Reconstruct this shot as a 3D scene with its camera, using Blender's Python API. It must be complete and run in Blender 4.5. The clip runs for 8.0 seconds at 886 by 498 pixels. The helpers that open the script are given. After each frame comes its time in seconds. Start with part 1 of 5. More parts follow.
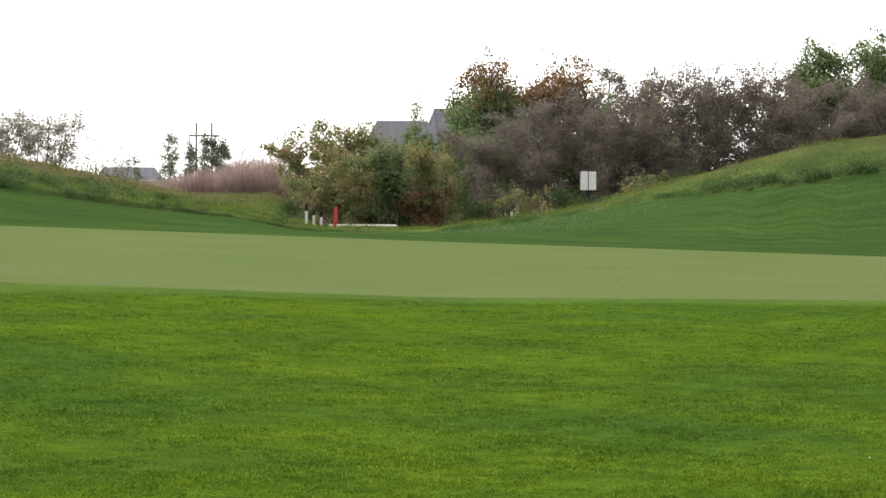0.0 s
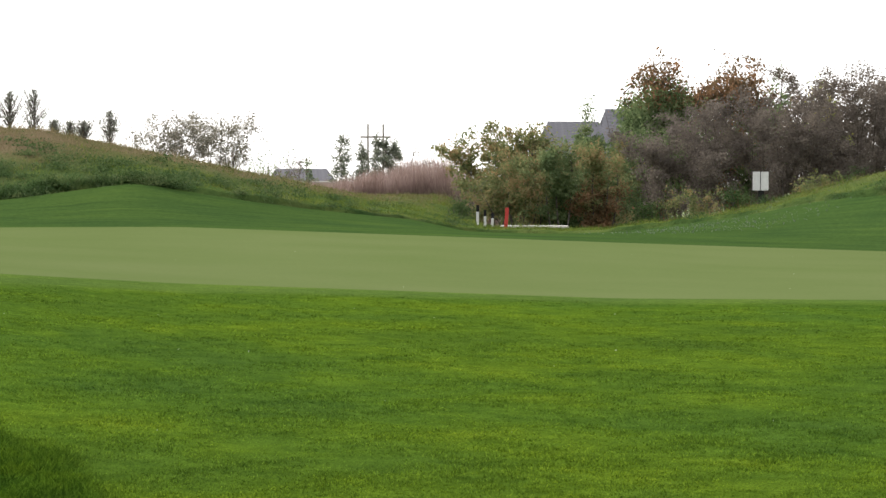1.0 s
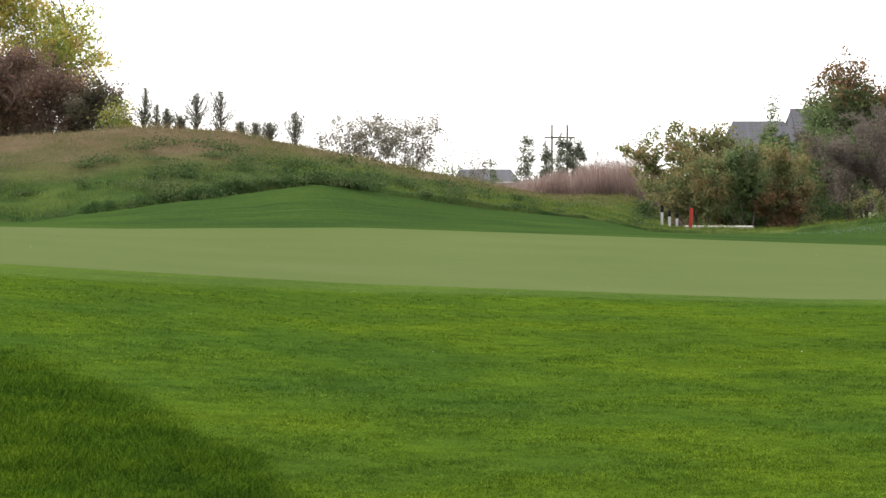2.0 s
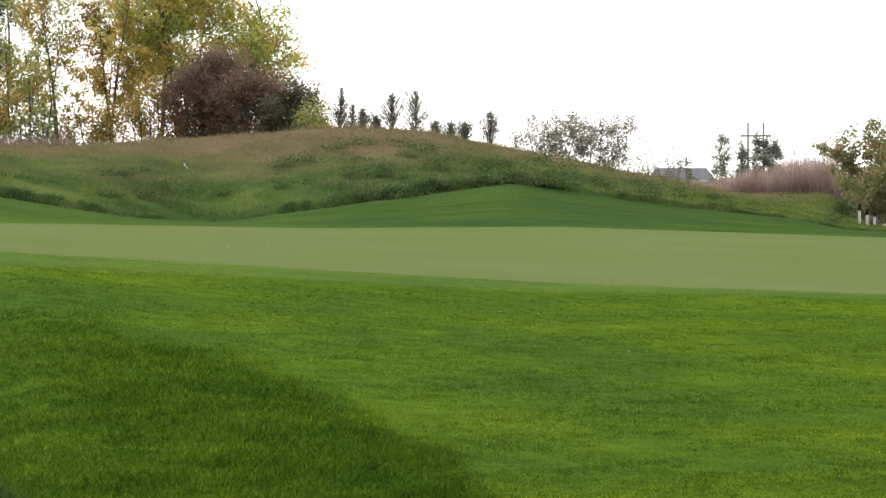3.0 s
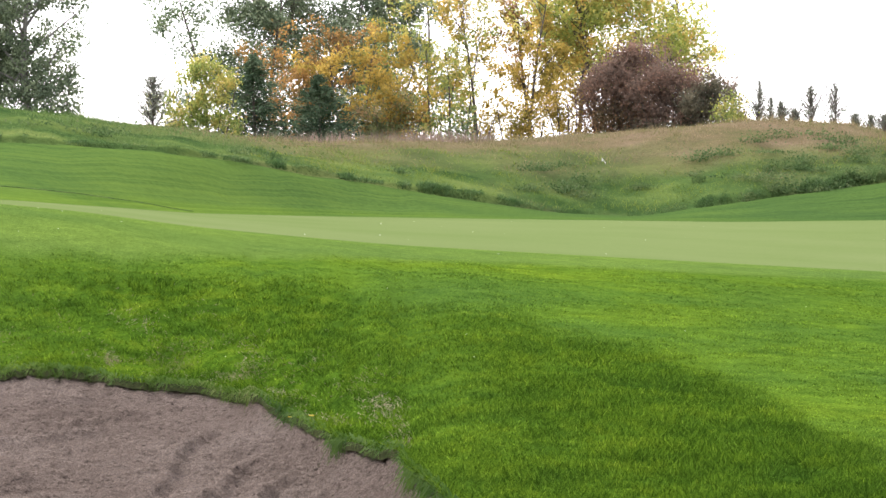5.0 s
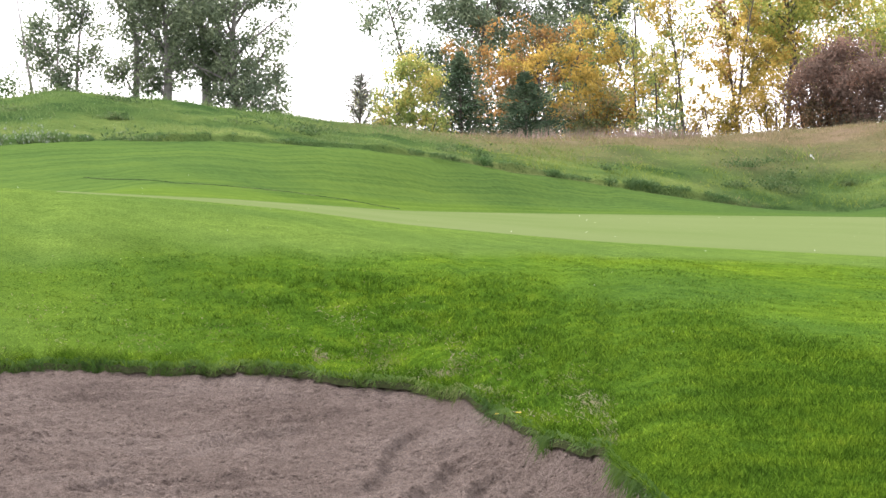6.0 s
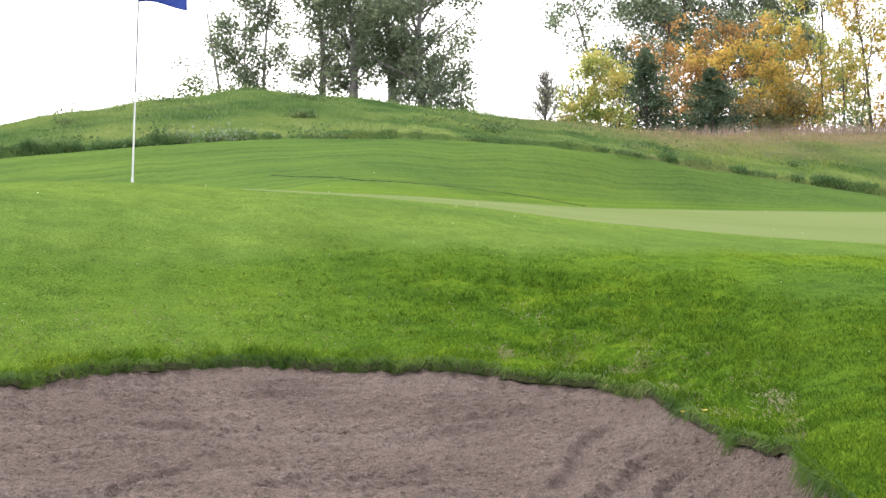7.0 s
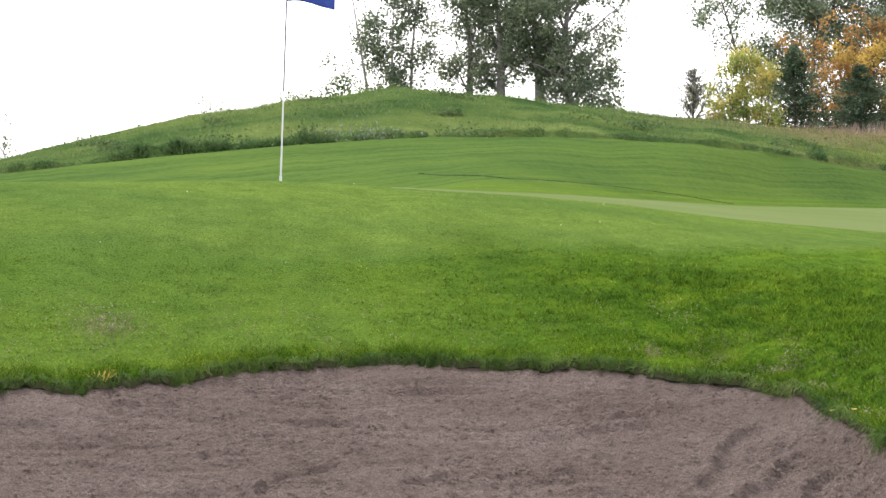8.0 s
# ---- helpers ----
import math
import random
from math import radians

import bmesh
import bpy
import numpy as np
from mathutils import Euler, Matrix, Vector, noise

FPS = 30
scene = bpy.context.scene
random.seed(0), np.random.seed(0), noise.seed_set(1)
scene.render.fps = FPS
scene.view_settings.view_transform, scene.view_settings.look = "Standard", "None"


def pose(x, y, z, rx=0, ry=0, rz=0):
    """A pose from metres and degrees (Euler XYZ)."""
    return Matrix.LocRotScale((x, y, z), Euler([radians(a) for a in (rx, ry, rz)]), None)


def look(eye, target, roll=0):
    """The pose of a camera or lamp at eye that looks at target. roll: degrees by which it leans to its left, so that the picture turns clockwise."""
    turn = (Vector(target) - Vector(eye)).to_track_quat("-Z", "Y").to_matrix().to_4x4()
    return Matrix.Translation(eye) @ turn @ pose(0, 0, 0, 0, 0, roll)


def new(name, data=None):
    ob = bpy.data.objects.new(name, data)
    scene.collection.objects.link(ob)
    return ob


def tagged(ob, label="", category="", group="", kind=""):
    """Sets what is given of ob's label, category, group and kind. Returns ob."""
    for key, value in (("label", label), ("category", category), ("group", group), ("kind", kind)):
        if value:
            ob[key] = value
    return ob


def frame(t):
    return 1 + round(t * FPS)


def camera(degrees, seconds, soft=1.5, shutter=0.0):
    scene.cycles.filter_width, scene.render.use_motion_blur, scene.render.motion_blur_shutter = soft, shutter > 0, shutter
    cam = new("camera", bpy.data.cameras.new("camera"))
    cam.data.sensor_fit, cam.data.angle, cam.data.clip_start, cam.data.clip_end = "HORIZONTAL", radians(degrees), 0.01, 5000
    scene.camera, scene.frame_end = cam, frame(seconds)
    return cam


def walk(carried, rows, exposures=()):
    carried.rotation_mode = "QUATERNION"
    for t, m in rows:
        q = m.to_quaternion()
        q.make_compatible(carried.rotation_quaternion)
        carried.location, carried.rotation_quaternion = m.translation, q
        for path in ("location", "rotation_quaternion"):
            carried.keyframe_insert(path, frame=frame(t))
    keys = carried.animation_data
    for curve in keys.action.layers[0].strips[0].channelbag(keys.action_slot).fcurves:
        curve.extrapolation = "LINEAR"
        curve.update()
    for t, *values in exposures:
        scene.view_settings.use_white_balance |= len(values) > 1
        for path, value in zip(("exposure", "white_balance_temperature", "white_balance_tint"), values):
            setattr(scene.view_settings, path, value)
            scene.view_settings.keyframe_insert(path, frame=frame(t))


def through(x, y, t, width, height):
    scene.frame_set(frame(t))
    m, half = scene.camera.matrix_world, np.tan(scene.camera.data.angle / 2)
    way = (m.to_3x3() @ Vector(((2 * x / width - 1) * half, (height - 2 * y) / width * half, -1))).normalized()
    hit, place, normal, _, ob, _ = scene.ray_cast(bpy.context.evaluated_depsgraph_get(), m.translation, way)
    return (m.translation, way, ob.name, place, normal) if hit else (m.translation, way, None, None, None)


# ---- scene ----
# A golf green seen by a camera that turns to its left where it stands.
EYE = 1.6
cam = camera(17.83, 8.0, soft=1.5, shutter=0.0)
TURNS = [  # seconds, yaw to the left, pitch, roll
    (0.0, 0.000, -1.272, 0.300),
    (0.5, 1.692, -1.276, 0.251),
    (1.0, 3.473, -1.269, 0.167),
    (2.5, 9.150, -1.272, -0.007),
    (3.0, 11.165, -1.282, -0.095),
    (3.5, 13.297, -1.292, -0.206),
    (4.0, 15.443, -1.316, -0.272),
    (4.5, 17.530, -1.341, -0.360),
    (6.0, 23.827, -1.376, -0.708),
    (6.5, 25.815, -1.382, -0.800),
    (7.0, 27.587, -1.386, -0.824),
    (7.5, 29.137, -1.385, -0.888),
    (8.0, 30.576, -1.376, -0.920),
]
walk(cam, [(t, pose(0.004, -0.003, EYE, 90 + pitch, 0, yaw) @ pose(0, 0, 0, 0, 0, roll)) for t, yaw, pitch, roll in TURNS],
     exposures=[(0.0, 1.63, 6500, 10), (1.0, 1.58, 6500, 10), (2.5, 1.58, 6500, 10), (3.5, 1.66, 6480, 11), (4.5, 2.18, 6350, 13), (6.0, 2.52, 6250, 17),
                (6.5, 2.50, 6250, 17), (7.2, 2.44, 6250, 17), (8.0, 2.20, 6250, 17)])

# ---- world and sun: a bright, thin overcast ----
SUN_AZ, SUN_EL = 55.0, 34.0  # degrees to the left of straight ahead, and up
world = bpy.data.worlds.new("overcast_sky")
scene.world = world
world.use_nodes = True
wt = world.node_tree
wt.nodes.clear()
w_sky = wt.nodes.new("ShaderNodeTexSky")
w_sky.sky_type, w_sky.sun_disc = "NISHITA", False
w_sky.sun_elevation, w_sky.sun_rotation = radians(SUN_EL), radians(-SUN_AZ)
w_bg1, w_bg2 = wt.nodes.new("ShaderNodeBackground"), wt.nodes.new("ShaderNodeBackground")
w_mix, w_out = wt.nodes.new("ShaderNodeMixShader"), wt.nodes.new("ShaderNodeOutputWorld")
wt.links.new(w_sky.outputs[0], w_bg1.inputs[0])
w_bg1.inputs[1].default_value = 0.06
w_bg2.inputs[0].default_value = (1.0, 0.99, 0.985, 1)  # the veil of cloud
w_bg2.inputs[1].default_value = 0.68
w_mix.inputs[0].default_value = 0.85
wt.links.new(w_bg1.outputs[0], w_mix.inputs[1])
wt.links.new(w_bg2.outputs[0], w_mix.inputs[2])
wt.links.new(w_mix.outputs[0], w_out.inputs[0])

sun_data = bpy.data.lights.new("sun", "SUN")
sun_data.energy, sun_data.angle, sun_data.color = 1.6, radians(12), (1.0, 0.95, 0.87)
sun = new("sun", sun_data)
sun_way = Vector((-math.sin(radians(SUN_AZ)) * math.cos(radians(SUN_EL)),
                  math.cos(radians(SUN_AZ)) * math.cos(radians(SUN_EL)), math.sin(radians(SUN_EL))))
sun.matrix_world = look(sun_way * 100, (0, 0, 0))


# ---- materials ----
def shader(name, rough=0.8, spec=0.3):
    m = bpy.data.materials.new(name)
    m.use_nodes = True
    b = m.node_tree.nodes["Principled BSDF"]
    b.inputs["Roughness"].default_value = rough
    b.inputs["Specular IOR Level"].default_value = spec
    return m, m.node_tree, b


def node(tree, kind, **sets):
    n = tree.nodes.new(kind)
    for key, value in sets.items():
        n.inputs[key].default_value = value
    return n


def ramp(tree, source, stops):
    r = tree.nodes.new("ShaderNodeValToRGB")
    e = r.color_ramp.elements
    while len(e) < len(stops):
        e.new(0.5)
    for el, (p, c) in zip(e, stops):
        el.position, el.color = p, (*c, 1)
    tree.links.new(source, r.inputs[0])
    return r.outputs[0]


def noise_tex(tree, scale, detail=4.0, rough=0.55, stretch=None):
    co = tree.nodes.new("ShaderNodeTexCoord").outputs["Object"]
    if stretch:
        mp = tree.nodes.new("ShaderNodeMapping")
        mp.inputs["Scale"].default_value = stretch
        tree.links.new(co, mp.inputs[0])
        co = mp.outputs[0]
    n = node(tree, "ShaderNodeTexNoise", Scale=scale, Detail=detail, Roughness=rough)
    tree.links.new(co, n.inputs["Vector"])
    return n.outputs["Fac"]


def mixed(tree, fac, a, b, blend="MIX"):
    m = tree.nodes.new("ShaderNodeMix")
    m.data_type, m.blend_type = "RGBA", blend
    for sock, v in ((m.inputs[0], fac), (m.inputs[6], a), (m.inputs[7], b)):
        if isinstance(v, bpy.types.NodeSocket):
            tree.links.new(v, sock)
        elif isinstance(v, (int, float)):
            sock.default_value = v
        else:
            sock.default_value = (*v, 1)
    return m.outputs[2]


def bumped(tree, b, height, strength=0.5, distance=0.02):
    n = node(tree, "ShaderNodeBump", Strength=strength, Distance=distance)
    tree.links.new(height, n.inputs["Height"])
    tree.links.new(n.outputs[0], b.inputs["Normal"])


def turf_colour(t):
    """Mown rough: lush and thin patches about a metre wide, clumps, small mottle; longer and deeper green where 'long' is 1, close-cut where 'fringe' is 1."""
    def swell_of(scale, size, detail, rough, turn=-17):
        mp = t.nodes.new("ShaderNodeMapping")
        mp.vector_type = "TEXTURE"
        mp.inputs["Rotation"].default_value = (0, 0, radians(-turn))
        mp.inputs["Scale"].default_value = size
        t.links.new(t.nodes.new("ShaderNodeTexCoord").outputs["Object"], mp.inputs[0])
        n = node(t, "ShaderNodeTexNoise", Scale=scale, Detail=detail, Roughness=rough)
        t.links.new(mp.outputs[0], n.inputs["Vector"])
        return n.outputs["Fac"]
    patch = ramp(t, swell_of(0.42, (0.85, 1.25, 1.0), 6.0, 0.64),
                 [(0.33, (0.043, 0.082, 0.013)), (0.47, (0.051, 0.095, 0.012)), (0.56, (0.062, 0.108, 0.011)), (0.68, (0.079, 0.123, 0.011))])
    broad = ramp(t, swell_of(0.12, (1.0, 1.6, 1.0), 3.0, 0.5, -40), [(0.38, (0.94, 0.98, 1.08)), (0.62, (1.08, 1.04, 0.92))])
    short = mixed(t, 0.9, patch, broad, "MULTIPLY")
    mottle = ramp(t, swell_of(3.4, (1.05, 1.1, 1.0), 5.0, 0.74), [(0.36, (0.66, 0.70, 0.72)), (0.64, (1.34, 1.26, 1.22))])
    short = mixed(t, 0.75, short, mottle, "MULTIPLY")
    deep = ramp(t, swell_of(1.9, (0.9, 1.15, 1.0), 6.0, 0.76), [(0.34, (0.020, 0.046, 0.006)), (0.5, (0.036, 0.072, 0.007)), (0.60, (0.056, 0.096, 0.008)), (0.72, (0.086, 0.116, 0.015))])
    fr = t.nodes.new("ShaderNodeAttribute")
    fr.attribute_name = "fringe"
    close = mixed(t, 0.45, ramp(t, swell_of(0.5, (1.6, 0.8, 1.0), 5.0, 0.62, -32), [(0.34, (0.060, 0.102, 0.023)), (0.66, (0.084, 0.130, 0.025))]), mottle, "MULTIPLY")
    short = mixed(t, fr.outputs["Fac"], short, close)
    at = t.nodes.new("ShaderNodeAttribute")
    at.attribute_name = "long"
    return mixed(t, at.outputs["Fac"], short, deep)


def grass_ground():
    m, t, b = shader("mown_rough_turf", 0.95, 0.0)
    fine = noise_tex(t, 60, 4, 0.7)
    c = mixed(t, 0.7, turf_colour(t), ramp(t, fine, [(0.38, (0.20, 0.24, 0.20)), (0.5, (0.82, 0.86, 0.82)), (0.62, (1.40, 1.32, 1.28))]), "MULTIPLY")
    t.links.new(c, b.inputs["Base Color"])
    bumped(t, b, fine, 0.6, 0.03)
    return m


def grass_blades():
    m, t, b = shader("grass_blade", 0.9, 0.0)
    rnd = t.nodes.new("ShaderNodeNewGeometry").outputs["Random Per Island"]
    c = mixed(t, 1.0, turf_colour(t), ramp(t, rnd, [(0.0, (0.40, 0.48, 0.42)), (0.5, (1.05, 1.06, 1.0)), (0.88, (1.9, 1.75, 1.4)), (1.0, (3.0, 2.5, 2.6))]), "MULTIPLY")
    t.links.new(c, b.inputs["Base Color"])
    tr = node(t, "ShaderNodeBsdfTranslucent")
    t.links.new(c, tr.inputs[0])
    mx = node(t, "ShaderNodeMixShader", Fac=0.4)
    t.links.new(b.outputs[0], mx.inputs[1])
    t.links.new(tr.outputs[0], mx.inputs[2])
    t.links.new(mx.outputs[0], t.nodes["Material Output"].inputs[0])
    return m


def green_turf():
    m, t, b = shader("putting_green_turf", 0.95, 0.0)
    a = ramp(t, noise_tex(t, 0.25, 3, 0.5), [(0.3, (0.078, 0.105, 0.036)), (0.7, (0.090, 0.114, 0.044))])
    c = mixed(t, 0.5, a, ramp(t, noise_tex(t, 14, 5, 0.7), [(0.3, (0.85, 0.87, 0.83)), (0.7, (1.12, 1.1, 1.1))]), "MULTIPLY")
    t.links.new(c, b.inputs["Base Color"])
    bumped(t, b, noise_tex(t, 90, 2), 0.15, 0.01)
    return m


def slope_turf():
    """Mown slopes round the green: cooler and more even, with faint lines left by the mower."""
    m, t, b = shader("mown_slope_turf", 0.95, 0.0)
    a = ramp(t, noise_tex(t, 0.3, 3, 0.55), [(0.3, (0.027, 0.053, 0.016)), (0.7, (0.038, 0.068, 0.017))])
    row = t.nodes.new("ShaderNodeAttribute")
    row.attribute_name = "swath"  # how far up the slope, from the green to the mower's edge
    sep = t.nodes.new("ShaderNodeSeparateXYZ")
    t.links.new(t.nodes.new("ShaderNodeTexCoord").outputs["Object"], sep.inputs[0])
    at3 = t.nodes.new("ShaderNodeCombineXYZ")
    t.links.new(sep.outputs[0], at3.inputs[0])
    t.links.new(row.outputs["Fac"], at3.inputs[2])
    mp = t.nodes.new("ShaderNodeMapping")
    mp.inputs["Scale"].default_value = (0.22, 1.0, 26.0)
    t.links.new(at3.outputs[0], mp.inputs[0])
    n = node(t, "ShaderNodeTexNoise", Scale=1.0, Detail=6.0, Roughness=0.75, Distortion=0.25)
    t.links.new(mp.outputs[0], n.inputs["Vector"])
    c = mixed(t, 0.55, a, ramp(t, n.outputs["Fac"], [(0.34, (0.52, 0.60, 0.66)), (0.5, (1.0, 1.0, 1.0)), (0.66, (1.55, 1.38, 1.10))]), "MULTIPLY")
    c = mixed(t, 0.6, c, ramp(t, noise_tex(t, 9, 4, 0.7), [(0.35, (0.75, 0.76, 0.75)), (0.65, (1.22, 1.2, 1.2))]), "MULTIPLY")
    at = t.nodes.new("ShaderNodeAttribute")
    at.attribute_name = "long"  # here: the stronger light on the outer slope, put into the turf's colour
    # the close-cut surround is brightest; above it only the painted light
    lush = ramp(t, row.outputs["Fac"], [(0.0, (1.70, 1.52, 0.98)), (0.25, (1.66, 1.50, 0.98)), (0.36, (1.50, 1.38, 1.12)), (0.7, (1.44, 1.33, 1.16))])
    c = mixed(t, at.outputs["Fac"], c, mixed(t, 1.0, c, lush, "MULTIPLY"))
    t.links.new(c, b.inputs["Base Color"])
    bumped(t, b, noise_tex(t, 30, 4, 0.7), 0.4, 0.03)
    return m


def bank_turf():
    m, t, b = shader("unmown_bank_grass", 0.95, 0.0)
    a = ramp(t, noise_tex(t, 0.35, 4, 0.6, (1, 1, 2.5)), [(0.33, (0.026, 0.052, 0.016)), (0.48, (0.048, 0.080, 0.023)), (0.58, (0.070, 0.102, 0.028)), (0.70, (0.092, 0.120, 0.036))])
    dry = ramp(t, noise_tex(t, 0.6, 5, 0.6, (1, 1, 2.5)), [(0.3, (0.075, 0.075, 0.033)), (0.5, (0.105, 0.085, 0.048)), (0.7, (0.130, 0.098, 0.065))])
    at = t.nodes.new("ShaderNodeAttribute")
    at.attribute_name = "long"  # here: how far the grass has dried
    a = mixed(t, at.outputs["Fac"], a, dry)
    c = mixed(t, 0.7, a, ramp(t, noise_tex(t, 8, 5, 0.7), [(0.3, (0.6, 0.62, 0.6)), (0.7, (1.25, 1.2, 1.2))]), "MULTIPLY")
    t.links.new(c, b.inputs["Base Color"])
    bumped(t, b, noise_tex(t, 10, 5), 0.8, 0.15)
    return m


def sand_mat():
    m, t, b = shader("bunker_sand", 0.95, 0.02)
    a = ramp(t, noise_tex(t, 0.8, 6, 0.62), [(0.32, (0.108, 0.083, 0.070)), (0.5, (0.127, 0.099, 0.084)), (0.68, (0.150, 0.120, 0.104))])
    crumb, grit = noise_tex(t, 26, 3, 0.6), noise_tex(t, 90, 4, 0.8)
    # crumb and grit also darken the bump's hollows: small shadows in the colour
    c = mixed(t, 0.8, a, ramp(t, crumb, [(0.34, (0.40, 0.38, 0.37)), (0.43, (0.94, 0.94, 0.94)), (0.66, (1.22, 1.21, 1.20))]), "MULTIPLY")
    c = mixed(t, 0.7, c, ramp(t, grit, [(0.38, (0.42, 0.41, 0.40)), (0.5, (1.0, 1.0, 1.0)), (0.62, (1.55, 1.54, 1.52))]), "MULTIPLY")
    t.links.new(c, b.inputs["Base Color"])
    add = node(t, "ShaderNodeMath")
    add.operation = "MULTIPLY_ADD"
    t.links.new(grit, add.inputs[0])
    add.inputs[1].default_value = 0.35
    t.links.new(crumb, add.inputs[2])
    bumped(t, b, add.outputs[0], 1.0, 0.12)
    return m


def leaf_mat(name, stops, through=0.35):
    """Leaves: each one takes its own tone from the ramp."""
    m, t, b = shader(name, 0.75, 0.06)
    rnd = t.nodes.new("ShaderNodeNewGeometry").outputs["Random Per Island"]
    patch = noise_tex(t, 1.1, 3, 0.6)
    mm = t.nodes.new("ShaderNodeMath")
    mm.operation = "MULTIPLY_ADD"
    t.links.new(patch, mm.inputs[0])
    mm.inputs[1].default_value = 2.2
    mm.inputs[2].default_value = -0.85
    ad = t.nodes.new("ShaderNodeMath")
    ad.operation = "MULTIPLY_ADD"
    t.links.new(rnd, ad.inputs[0])
    ad.inputs[1].default_value = 0.5
    t.links.new(mm.outputs[0], ad.inputs[2])
    c = ramp(t, ad.outputs[0], stops)
    t.links.new(c, b.inputs["Base Color"])
    tr = node(t, "ShaderNodeBsdfTranslucent")
    t.links.new(c, tr.inputs[0])
    mx = node(t, "ShaderNodeMixShader", Fac=through)
    t.links.new(b.outputs[0], mx.inputs[1])
    t.links.new(tr.outputs[0], mx.inputs[2])
    t.links.new(mx.outputs[0], t.nodes["Material Output"].inputs[0])
    return m


def plain(name, dark, light, scale=6.0, rough=0.8, bump=0.3, spec=0.3):
    m, t, b = shader(name, rough, spec)
    n = noise_tex(t, scale, 5, 0.65)
    t.links.new(ramp(t, n, [(0.3, dark), (0.7, light)]), b.inputs["Base Color"])
    if bump:
        bumped(t, b, n, bump, 0.01)
    return m


